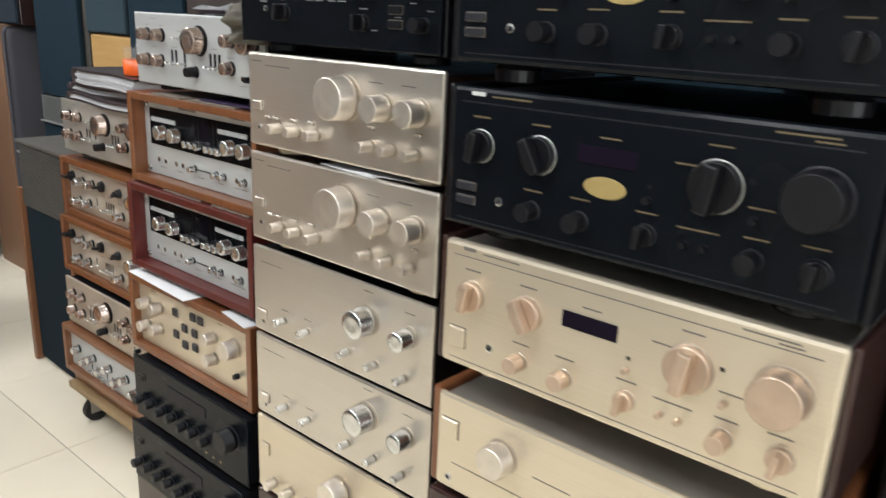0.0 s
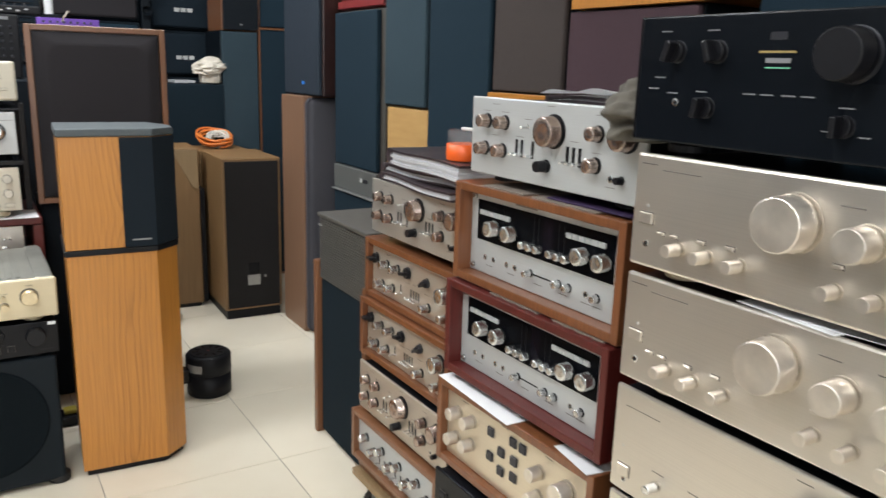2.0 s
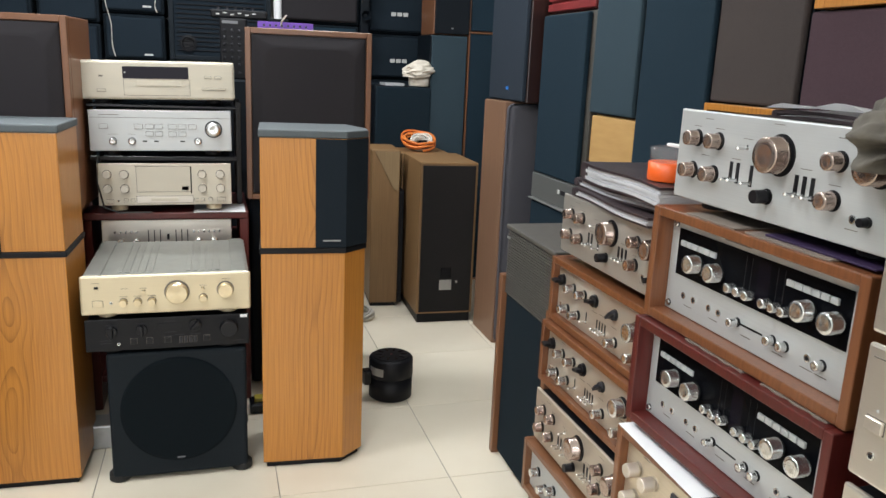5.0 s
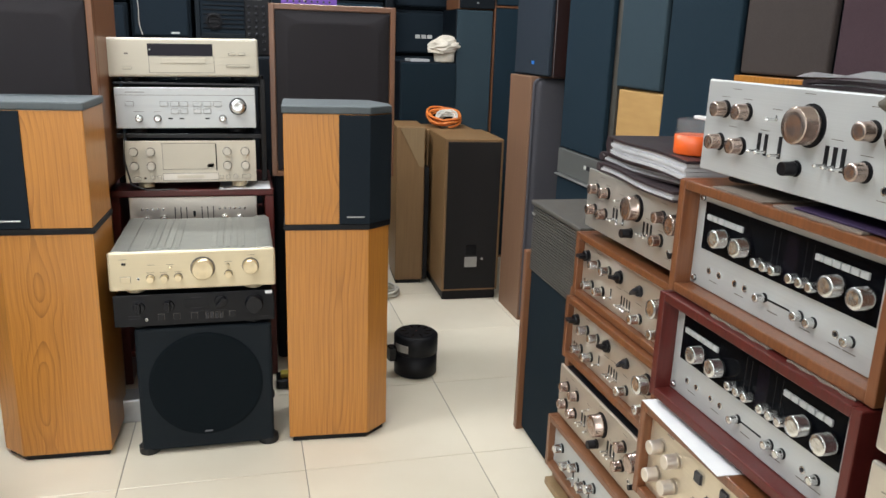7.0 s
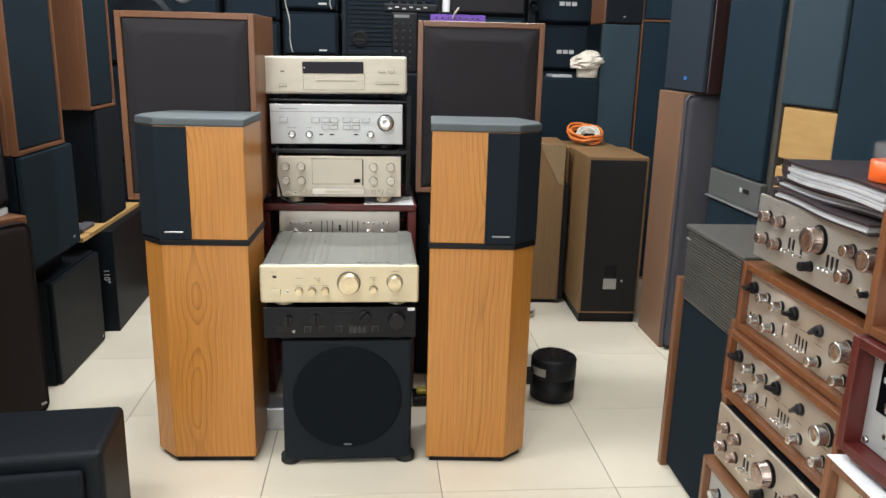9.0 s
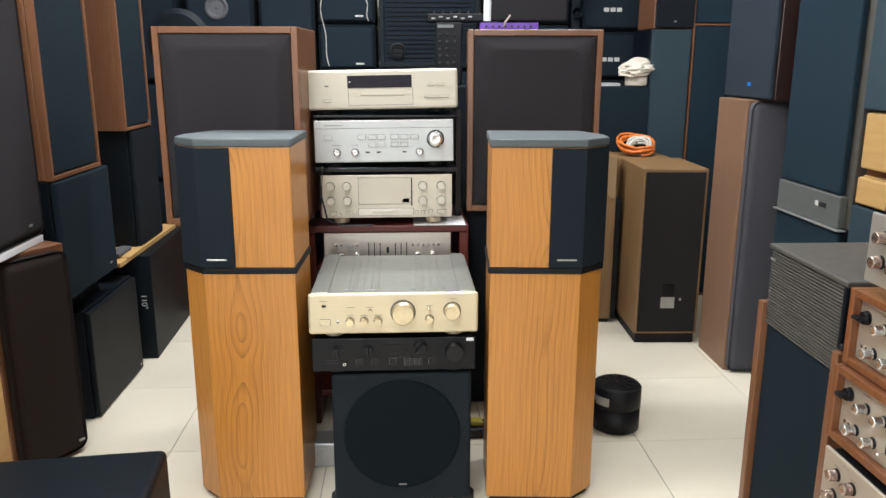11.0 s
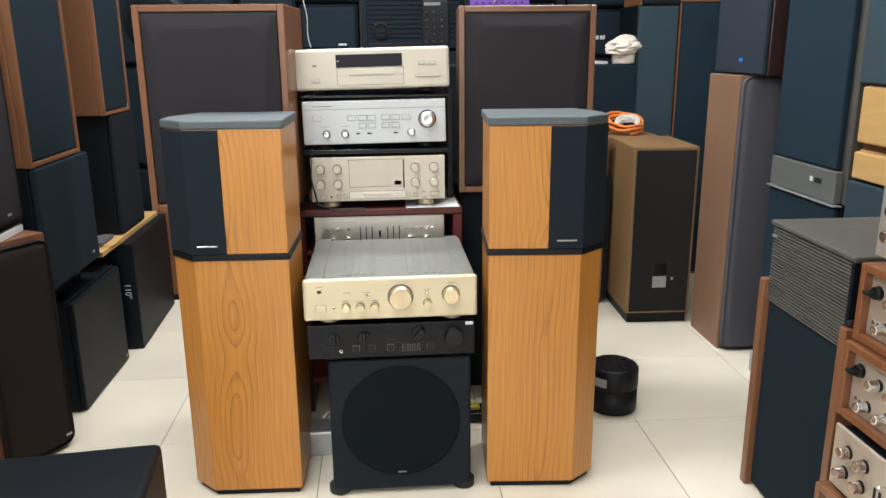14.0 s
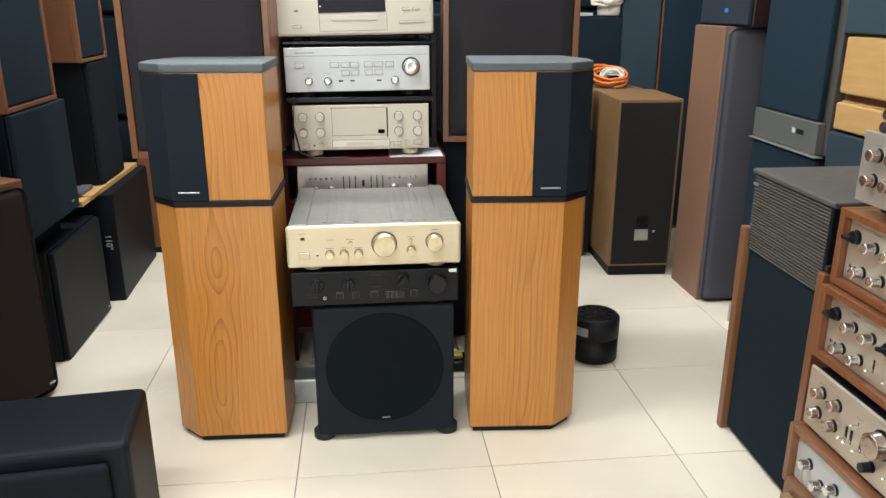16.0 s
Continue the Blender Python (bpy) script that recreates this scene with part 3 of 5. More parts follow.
    it += [("k", u, 0.235, 0.0165, 0.026, knob) for u in (0.198, 0.300, 0.410, 0.685, 0.787, 0.892)]
    it += [("k", 0.555, 0.65, 0.064, 0.036, knob), ("k", 0.745, 0.61, 0.038, 0.034, knob), ("k", 0.90, 0.61, 0.038, 0.034, knob)]
    it += [("b", u, v, 0.011, 0.004, "knob_pale") for u, v in ((0.125, 0.33), (0.175, 0.33), (0.275, 0.34), (0.375, 0.35), (0.685, 0.41), (0.90, 0.41))]
    it += prints([(0.055, 0.91), (0.70, 0.83), (0.85, 0.83)], "print_dark", 0.026) + prints([(0.18, 0.87)], "print_dark", 0.06, 0.001)
    return component(name, m, w, h, 0.38, face, "rosewood", label, it, feet=0.012, foot_mat="gold", bevel=0.004)


def plain_amp(name, m, label, face="champagne", h=0.155):
    """A champagne amplifier with one large, one middle and five small knobs."""
    w = 0.42
    it = [("b", 0.062, 0.215, 0.020, 0.016, "knob_pale"), ("j", 0.064, 0.12, 0.008), ("t", 0.05, 0.44, 0.003, 0.003, "print_white")]
    it += [("k", u, v, 0.013, 0.022, "knob_silver") for u, v in ((0.205, 0.245), (0.35, 0.235), (0.585, 0.215), (0.73, 0.205), (0.875, 0.195))]
    it += [("k", 0.685, 0.64, 0.046, 0.034, "knob_silver"), ("k", 0.89, 0.63, 0.032, 0.03, "knob_silver")]
    it += prints([(0.12, 0.83)], "print_dark", 0.06, 0.001) + prints([(0.685, 0.93), (0.89, 0.86), (0.205, 0.36), (0.35, 0.36)], "print_dark", 0.02)
    return component(name, m, w, h, 0.38, face, "black_matt", label, it, feet=0.006, foot_mat="black_matt", bevel=0.003)


def big_amp(name, m, label, black, feet=0.012):
    """A heavy amplifier with two selectors, a display and a very large volume knob, between wooden cheeks."""
    w, h = 0.450, 0.152 if not black else 0.154
    face, knob, flat = ("black_panel", "knob_black", "knob_black") if black else ("sand", "knob_blush", "knob_blush")
    ink = "print_dim" if black else "print_dark"
    it = [("p", 0.105, 0.60, 0.035, 0.020, knob, 12), ("p", 0.28, 0.605, 0.039, 0.022, knob, -30), ("p", 0.705, 0.60, 0.047, 0.024, knob, 8)]
    it += [("k", 0.90, 0.63, 0.051, 0.026, flat)]
    it += [("k", u, 0.225, 0.020, 0.020, flat) for u in (0.27, 0.402, 0.797)]
    it += [("p", 0.568, 0.235, 0.021, 0.022, knob, 8), ("p", 0.918, 0.235, 0.024, 0.022, knob, 10)]
    it += [("d", 0.457, 0.665, 0.064, 0.018, "glass"), *([("b", 0.065, 0.24, 0.022, 0.024, face)] if not black else [("b", 0.068, 0.30, 0.024, 0.008, "knob_grey"), ("b", 0.068, 0.20, 0.024, 0.008, "knob_grey")]), ("j", 0.173, 0.235, 0.010)]
    it += [("k", u, v, 0.007, 0.008, flat) for u, v in ((0.564, 0.45), (0.656, 0.235), (0.70, 0.235), (0.79, 0.45))]
    it += [("t", 0.564, 0.53, 0.004, 0.004, "black_matt"), ("t", 0.775, 0.66, 0.004, 0.004, "black_matt")]
    it += prints([(0.105, 0.80), (0.28, 0.80), (0.46, 0.78), (0.705, 0.83), (0.90, 0.92), (0.27, 0.36), (0.40, 0.37), (0.565, 0.37), (0.80, 0.35), (0.91, 0.37), (0.64, 0.70), (0.66, 0.33), (0.70, 0.33), (0.80, 0.52)], ink, 0.022, 0.0016)
    it += prints([(0.5, 0.895)], ink if not black else "knob_grey", 0.40, 0.0012) + prints([(0.5, 0.06)], ink if not black else "knob_grey", 0.40, 0.0010)
    it += prints([(0.09, 0.955)], "print_white" if black else "print_dark", 0.018, 0.0042) + prints([(0.19, 0.945), (0.86, 0.945)], ink, 0.05, 0.0016)
    it = [(q[0], (q[1] * 0.434 + 0.006) / w, *q[2:]) for q in it]
    t = component(name, m, w, h, 0.42, face, "black_matt" if black else "champagne", label, it, feet=feet, cheek=0.009, cheek_mat="black_gloss" if black else "rosewood", foot_mat="black_gloss" if black else "gold", bevel=0.005, thick=0.014)
    if black:
        o = part("oval_badge", lathe([(0.5, 0), (0.5, 0.03), (0.47, 0.05)], 32), "print_gold", t, "gold oval sticker")
        o.matrix_basis = pose(0.458 * 0.434 + 0.006, 0, feet + 0.47 * h) @ Matrix.Diagonal((0.046, 0.016, 0.021, 1))
    return t


ROW = "stacked amplifiers in the shop row"
# first column: black and gold units between wooden cheeks
big_amp("amplifier", pose(-0.558, 0.652, 1.134), "black amplifier with many knobs and wooden side panels", True, 0.020)
big_amp("amplifier", pose(-0.558, 0.652, 0.955), "black amplifier with gold oval sticker and wooden side panels", True)
big_amp("amplifier", pose(-0.558, 0.652, 0.784), "sand gold amplifier with rose gold knobs and wooden side panels", False)
it = [("b", 0.075, 0.66, 0.024, 0.024, "sand"), ("k", 0.25, 0.62, 0.042, 0.026, "knob_pale"), ("k", 0.75, 0.6, 0.06, 0.03, "knob_pale"), ("j", 0.075, 0.13, 0.01), ("t", 0.5, 0.3, 0.38, 0.0012, "print_dark"), ("t", 0.4, 0.56, 0.05, 0.0015, "print_dark")]
component("amplifier", pose(-0.565, 0.657, 0.609), 0.455, 0.13, 0.42, "sand", "champagne", "sand gold power amplifier with wooden side panels under another amplifier", it, feet=0.012, cheek=0.012, cheek_mat="teak", foot_mat="gold", bevel=0.005)
# second column: champagne units under a black one
it = [("k", 0.66, 0.70, 0.054, 0.030, "knob_black"), ("p", 0.155, 0.72, 0.026, 0.022, "knob_black", 20), ("p", 0.29, 0.72, 0.026, 0.022, "knob_black", -20), ("j", 0.165, 0.33, 0.009), ("p", 0.27, 0.30, 0.024, 0.022, "knob_black", 10), ("p", 0.66, 0.24, 0.022, 0.022, "knob_black"), ("k", 0.90, 0.60, 0.024, 0.024, "knob_black"), ("k", 0.915, 0.24, 0.020, 0.022, "knob_black")]
it += [("b", 0.80, v, 0.024, 0.010, "knob_black") for v in (0.72, 0.54, 0.36, 0.24)]
it += prints([(0.11, 0.88), (0.27, 0.88), (0.10, 0.52), (0.08, 0.43), (0.15, 0.40), (0.25, 0.42), (0.40, 0.42), (0.45, 0.42), (0.51, 0.42), (0.56, 0.42), (0.66, 0.36), (0.80, 0.86), (0.92, 0.86), (0.84, 0.62)], "print_grey", 0.016, 0.0014)
it += prints([(0.86, 0.70), (0.87, 0.42), (0.94, 0.36), (0.94, 0.46), (0.80, 0.48), (0.81, 0.30), (0.62, 0.20), (0.71, 0.18)], "print_grey", 0.012, 0.0012)
it += [("t", 0.465, 0.72, 0.044, 0.0022, "print_gold"), ("t", 0.47, 0.66, 0.030, 0.005, "print_grey"), ("t", 0.47, 0.61, 0.030, 0.0012, "print_green"), ("t", 0.465, 0.83, 0.02, 0.008, "knob_grey")]
component("amplifier", pose(-1.078, 0.745, 1.131), 0.434, 0.15, 0.40, "black_panel", "black_matt", "black amplifier with ribbed volume knob on a champagne amplifier", it, feet=0.014, cheek=0.008, cheek_mat="black_gloss", group=ROW)
straight_amp("amplifier", pose(-1.068, 0.753, 0.966), "champagne amplifier with one large knob and nine smaller ones")
straight_amp("amplifier", pose(-1.068, 0.753, 0.806), "champagne amplifier with papers wedged on its lid", h=0.149)
plain_amp("amplifier", pose(-1.068, 0.753, 0.638), "champagne amplifier with few small knobs")
plain_amp("amplifier", pose(-1.066, 0.753, 0.477), "champagne amplifier with few small knobs", h=0.154)
it = [("b", 0.06, 0.58, 0.020, 0.022, "sand"), ("k", 0.55, 0.64, 0.05, 0.034, "knob_pale"), ("k", 0.85, 0.6, 0.034, 0.03, "knob_pale")] + [("k", u, 0.18, 0.02, 0.022, "knob_pale") for u in (0.12, 0.23, 0.34, 0.75, 0.87)]
component("amplifier", pose(-1.068, 0.753, 0.318), 0.42, 0.15, 0.38, "sand", "black_matt", "sand gold amplifier low in the stack", it, foot_mat="black_matt", feet=0.008)
# third column
four_knob_amp("amplifier", pose(-1.562, 0.826, 1.024), "silver", "black_matt", "silver amplifier with turned knobs and toggle switches under a grey rag", "knob_rose")
receiver("amplifier", pose(-1.588, 0.81, 0.813), "teak", "silver and black console amplifier in a teak case")
receiver("amplifier", pose(-1.590, 0.797, 0.6195), "mahogany", "silver and black console amplifier in a red mahogany case")
it = [("k", u, v, 0.026, 0.026, "knob_pale") for u, v in ((0.10, 0.70), (0.215, 0.70), (0.09, 0.32), (0.21, 0.36), (0.70, 0.66), (0.70, 0.34))]
it += [("k", 0.87, 0.66, 0.040, 0.03, "knob_pale"), ("k", 0.89, 0.27, 0.012, 0.012, "knob_black")]
it += [("b", u, v, 0.018, 0.017, "knob_grey") for u, v in ((0.36, 0.74), (0.44, 0.56), (0.36, 0.40), (0.44, 0.30), (0.52, 0.80), (0.585, 0.80), (0.53, 0.56), (0.53, 0.34))]
it += prints([(0.15, 0.90), (0.46, 0.92), (0.75, 0.90)], "print_dark") + [("t", 0.5, 0.95, 0.40, 0.0015, "print_white")]
component("amplifier", pose(-1.575, 0.785, 0.442), 0.428, 0.146, 0.35, "sand", "black_matt", "sand gold amplifier with square buttons in a wooden case", it, feet=0.0001, case="teak")


def black_deck(name, m, label):
    it = [("k", 0.08 + 0.1 * i, 0.34 + 0.02 * (i % 2), 0.022, 0.022, "knob_black") for i in range(7)]
    it += [("d", 0.5, 0.74, 0.15, 0.022, "glass"), ("k", 0.88, 0.62, 0.05, 0.03, "knob_black"), ("b", 0.08, 0.68, 0.02, 0.012, "knob_black")]
    it += [("t", 0.66 + 0.06 * i, 0.12, 0.006, 0.004, "print_gold") for i in range(3)] + prints([(0.3, 0.9), (0.5, 0.55), (0.7, 0.5), (0.3, 0.52)], "knob_grey")
    return component(name, m, 0.44, 0.15, 0.34, "black_panel", "black_matt", label, it, feet=0.01)


black_deck("amplifier", pose(-1.575, 0.775, 0.262), "black amplifier with black knobs in a stack")
black_deck("amplifier", pose(-1.585, 0.765, 0.098), "black amplifier with black knobs at the stack's foot")
# fourth column
four_knob_amp("amplifier", pose(-2.105, 0.892, 0.80), "steel", "black_matt", "grey silver amplifier with binders lying on it", "knob_rose", h=0.135)
bronze_amp("amplifier", pose(-2.125, 0.882, 0.622), "bronze grey amplifier with black grips in a teak case")
bronze_amp("amplifier", pose(-2.125, 0.868, 0.462), "bronze grey amplifier with black grips in a teak case")
four_knob_amp("amplifier", pose(-2.10, 0.857, 0.318), "bronze", "black_matt", "bronze grey amplifier with a large volume knob", "knob_rose", h=0.132)
it = [("k", 0.12 + 0.11 * i, 0.55 - 0.2 * (i % 2), 0.022, 0.022, "knob_silver") for i in range(8)] + [("s", 0.3 + 0.07 * i, 0.25, 0.006, 0.022) for i in range(6)]
component("amplifier", pose(-2.10, 0.84, 0.184), 0.41, 0.108, 0.33, "silver", "black_matt", "silver amplifier in a brown wooden case on a trolley", it, feet=0.0001, case="walnut")


def trolley(m):
    t = thing("trolley", m, "low wooden trolley board on swivel castors", "trolley")
    part("board", box(0, 0.46, 0, 0.40, 0.105, 0.125, 0.002), "tan", t)
    part("board", box(0, 0.46, 0.02, 0.38, 0.126, 0.1665, 0.002), "walnut", t)
    for x in (0.05, 0.41):
        for y in (0.05, 0.35):
            c = part("castor", tube([(x, y, 0.104), (x, y, 0.085)], 0.016, 12), "steel", t)
            part("fork", box(x - 0.016, x - 0.012, y - 0.02, y + 0.02, 0.03, 0.084, bm=box(x + 0.012, x + 0.016, y - 0.02, y + 0.02, 0.03, 0.084)), "steel", c)
            w = part("wheel", tube([(x - 0.011, y, 0.035), (x + 0.011, y, 0.035)], 0.035, 20), "rubber", c)


trolley(pose(-2.12, 0.845, 0))
for x, y, z in ((-0.565, 0.66, 0.596), (-1.075, 0.755, 0.308), (-1.60, 0.775, 0.086)):
    p = tagged(new("plinth", finish(box(x, x + 0.44, y, y + 0.42, 0, z, 0.003), "plinth", "rosewood")), "dark wooden plinth under a stack of amplifiers", "plinth")

# ---- the demonstration pair and the rack between them ----
def demo_speaker(name, m, side, label):
    """Tall oak stand and a cloth-fronted box on it; side 1 has its slanted edge to the viewer's right."""
    t = thing(name, m, label, "speaker", "pair of demonstration speakers")
    base = [(-0.15, 0.0), (0.088, 0.0), (0.153, 0.062), (0.153, 0.13), (0.105, 0.25), (-0.15, 0.25)]
    if side < 0:
        base = [(-x, y) for x, y in base]
    top = [(x * 1.03, y * 1.02 - 0.003) for x, y in base]
    small = [(x * 0.93, 0.01 + y * 0.92) for x, y in base]
    part("foot", prism(small, 0, 0.018), "black_matt", t)
    part("stand", prism(base, 0.0185, 0.672, 0.002), "oak", t, "honey oak veneered stand")
    part("joint", prism(top, 0.6725, 0.688, 0.002), "black_matt", t)
    b = part("cabinet", prism(base, 0.6885, 1.002, 0.002), "oak", t)
    s = side
    cloth = [(0.003 * s, -0.006), (0.090 * s, -0.006), (0.158 * s, 0.059), (0.158 * s, 0.135), (0.148 * s, 0.135), (0.148 * s, 0.066), (0.084 * s, 0.003), (0.003 * s, 0.003)]
    part("grille", prism(cloth, 0.690, 1.0005, 0.0015), "ash", b, "dark grille cloth")
    part("lid", prism(top, 1.0025, 1.024, 0.004), "grey_lid", t, "grey plastic lid")
    part("badge", box(0.024 * s - 0.0 if s > 0 else -0.075, 0.075 if s > 0 else -0.024, -0.0085, -0.0062, 0.709, 0.7135, 0.0008, seg=1), "foil", t, "small silver badge")
    return t


demo_speaker("speaker", facing(-2.632, 0.372, 0, "E", -4), 1, "honey oak demonstration speaker with dark grille on a matching stand")
demo_speaker("speaker", facing(-2.668, -0.437, 0, "E", -2), -1, "honey oak demonstration speaker with dark grille on a matching stand")


def subwoofer(m):
    t = thing("subwoofer", m, "grey black cube subwoofer with a round cloth grille", "subwoofer")
    part("cabinet", box(-0.189, 0.189, 0, 0.37, 0.014, 0.397, 0.010, seg=3), "sub_body", t)
    g = part("grille", lathe([(0.160, 0), (0.160, 0.003), (0.154, 0.005)], 64), "sub_cloth", t)
    g.matrix_basis = pose(0, 0, 0.218)
    part("badge", box(-0.011, 0.011, -0.0065, -0.005, 0.067, 0.071), "print_grey", t)
    for x in (-0.172, 0.172):
        for y in (0.030, 0.33):
            f = part("foot", lathe([(0.026, 0), (0.030, 0.003), (0.030, 0.022), (0.024, 0.028)], 24, axis="z"), "rubber", t)
            f.matrix_basis = pose(x, y, 0)


subwoofer(facing(-2.64, -0.012, 0, "E"))
it = [("p", 0.155, 0.62, 0.030, 0.02, "knob_black"), ("p", 0.335, 0.64, 0.030, 0.02, "knob_black"), ("p", 0.66, 0.72, 0.034, 0.02, "knob_black", 40), ("k", 0.87, 0.60, 0.05, 0.026, "knob_black"), ("j", 0.195, 0.22, 0.009), ("d", 0.505, 0.68, 0.064, 0.024, "black_matt"), ("t", 0.505, 0.68, 0.02, 0.004, "print_white")]
it += [("b", u, 0.28, 0.016, 0.016, "knob_black") for u in (0.285, 0.38, 0.49, 0.73)] + [("b", 0.57 + 0.03 * i, 0.26, 0.007, 0.018, "knob_grey") for i in range(4)]
it += prints([(0.155, 0.82), (0.335, 0.84), (0.505, 0.86), (0.505, 0.52), (0.12, 0.34), (0.12, 0.25), (0.56, 0.42), (0.66, 0.42), (0.49, 0.40), (0.93, 0.14)], "knob_grey", 0.03, 0.0014)
component("amplifier", facing(-2.632, -0.248, 0.409, "E"), 0.434, 0.092, 0.36, "black_matt", "black_matt", "black amplifier under a gold one on the subwoofer", it + [("d", 0.965, 0.93, 0.02, 0.009, "paper")], feet=0.012)
it = [("k", 0.555, 0.535, 0.060, 0.026, "knob_gold"), ("k", 0.845, 0.56, 0.042, 0.024, "knob_gold"), ("d", 0.093, 0.70, 0.011, 0.007, "black_gloss"), ("b", 0.098, 0.30, 0.026, 0.016, "gold"), ("j", 0.172, 0.305, 0.008)]
it += [("k", u, v, 0.021, 0.018, "knob_gold") for u, v in ((0.243, 0.32), (0.325, 0.32), (0.407, 0.325), (0.71, 0.36))]
it += [("k", u, v, 0.009, 0.008, "knob_gold") for u, v in ((0.362, 0.575), (0.708, 0.60))]
it += prints([(0.09, 0.82), (0.25, 0.66), (0.36, 0.66), (0.71, 0.68), (0.85, 0.84), (0.243, 0.46), (0.325, 0.46), (0.407, 0.46)], "print_dark", 0.02, 0.001)
ga = component("amplifier", facing(-2.632, -0.254, 0.514, "E"), 0.446, 0.111, 0.43, "gold", "lid_grey", "pale gold amplifier with a ribbed grey lid", it, feet=0.013, foot_mat="gold", bevel=0.006, thick=0.012)
for i in range(14):
    x = 0.09 + 0.02 * i
    if abs(i - 6.5) > 1.8:
        part("vent_rib", box(x, x + 0.013, 0.05, 0.40, 0.1178, 0.1205, 0.0008, seg=1), "lid_grey", ga)
for x in (0.012, 0.396):
    part("lid_edge", box(x, x + 0.04, 0.02, 0.43, 0.1178, 0.123, 0.002), "lid_grey", ga)


def hifi_rack(m):
    t = thing("hifi_rack", m, "dark red wooden hi-fi rack with open black upper shelves", "rack")
    for x in (-0.265, 0.235):
        part("side_board", box(x, x + 0.03, 0.0, 0.40, 0, 0.672, 0.003), "mahogany", t)
    part("top_board", box(-0.265, 0.265, -0.005, 0.40, 0.673, 0.697, 0.004), "mahogany", t)
    part("shelf", box(-0.2345, 0.2345, 0.01, 0.40, 0.545, 0.560, 0.002), "mahogany", t)
    part("shelf", box(-0.2345, 0.2345, 0.01, 0.40, 0.10, 0.12, 0.002), "mahogany", t)
    part("back_board", box(-0.2345, 0.2345, 0.39, 0.40, 0.12, 0.545), "black_matt", t)
    for x in (-0.25, 0.23):
        part("post", box(x, x + 0.02, 0.14, 0.16, 0.6975, 1.06, 0.002), "black_gloss", t)
        part("post", box(x, x + 0.02, 0.37, 0.39, 0.6975, 1.06, 0.002), "black_gloss", t)
    for z, d in ((0.868, 0.016), (1.041, 0.009)):
        part("shelf", box(-0.2295, 0.2295, 0.01, 0.40, z, z + d, 0.002), "black_gloss", t)


hifi_rack(facing(-3.155, -0.055, 0, "E"))
it = [("k", u, 0.30, 0.026, 0.02, "knob_silver") for u in (0.14, 0.26, 0.74, 0.86)] + [("k", u, 0.62, 0.008, 0.008, "knob_silver") for u in (0.10, 0.14, 0.18, 0.22, 0.26, 0.70, 0.74, 0.78, 0.82, 0.86, 0.90)]
it += slots((0.35, 0.395, 0.44, 0.56, 0.605, 0.65), 0.42, 0.003, 0.055) + [("s", 0.5, 0.45, 0.008, 0.02)]
component("equaliser", facing(-3.168, -0.263, 0.562, "E"), 0.416, 0.108, 0.30, "champagne", "black_matt", "champagne control amplifier with sliders inside the rack", it, feet=0.0015, category="amplifier")
it = [("k", u, v, 0.026, 0.012, "knob_cream") for u in (0.07, 0.195, 0.775, 0.915) for v in (0.74, 0.40)]
it += [("d", 0.485, 0.625, 0.168, 0.084, "cream"), ("d", 0.69, 0.60, 0.004, 0.090, "black_gloss"), ("d", 0.645, 0.40, 0.022, 0.014, "glass"), ("t", 0.335, 0.93, 0.05, 0.003, "print_dark"), ("t", 0.57, 0.35, 0.02, 0.0016, "print_dark")]
it += [("d", 0.49, 0.135, 0.176, 0.022, "champagne"), ("b", 0.085, 0.10, 0.02, 0.012, "cream"), ("j", 0.145, 0.11, 0.007), ("b", 0.92, 0.13, 0.026, 0.012, "cream"), ("k", 0.835, 0.13, 0.014, 0.008, "knob_cream"), ("b", 0.49, 0.14, 0.085, 0.010, "cream")]
it += [("b", u, 0.12, 0.011, 0.010, "cream") for u in (0.20, 0.25, 0.725, 0.775)]
component("amplifier", facing(-3.150, -0.263, 0.722, "E") @ pose(0, 0, 0, 0, -0.3, 0), 0.418, 0.139, 0.33, "cream", "black_matt", "cream amplifier with a central flap and eight round knobs", it, feet=0.021, foot_mat="gold", cheek=0.0, bevel=0.002)
it = [("k", 0.87, 0.54, 0.050, 0.02, "knob_silver")] + [("k", u, 0.24, 0.022, 0.016, "knob_silver") for u in (0.16, 0.29, 0.755)]
it += [("b", u, 0.60, 0.024, 0.014, "silver") for u in (0.10, 0.34, 0.415, 0.48, 0.575, 0.645, 0.72)] + [("b", u, 0.42, 0.022, 0.014, "silver") for u in (0.415, 0.48, 0.575, 0.645)]
it += [("d", u, 0.24, 0.014, 0.004, "black_gloss") for u in (0.38, 0.46, 0.645)] + [("t", 0.5, 0.81, 0.43, 0.0012, "print_dark"), ("t", 0.14, 0.88, 0.06, 0.002, "print_dark"), ("t", 0.16, 0.41, 0.03, 0.001, "print_dark"), ("t", 0.29, 0.41, 0.02, 0.001, "print_dark")]
component("amplifier", facing(-3.148, -0.279, 0.901, "E") @ pose(0, 0, 0, 0, -0.6, 0), 0.438, 0.132, 0.36, "silver", "black_matt", "silver preamplifier with rows of square buttons and a round volume knob", it, feet=0.017)
it = [("d", 0.49, 0.70, 0.20, 0.038, "glass"), ("d", 0.495, 0.32, 0.20, 0.050, "cream"), ("b", 0.505, 0.42, 0.136, 0.016, "cream"), ("b", 0.145, 0.235, 0.024, 0.008, "cream"), ("b", 0.825, 0.60, 0.02, 0.007, "cream"), ("b", 0.89, 0.60, 0.02, 0.007, "cream"), ("b", 0.86, 0.295, 0.074, 0.006, "cream")]
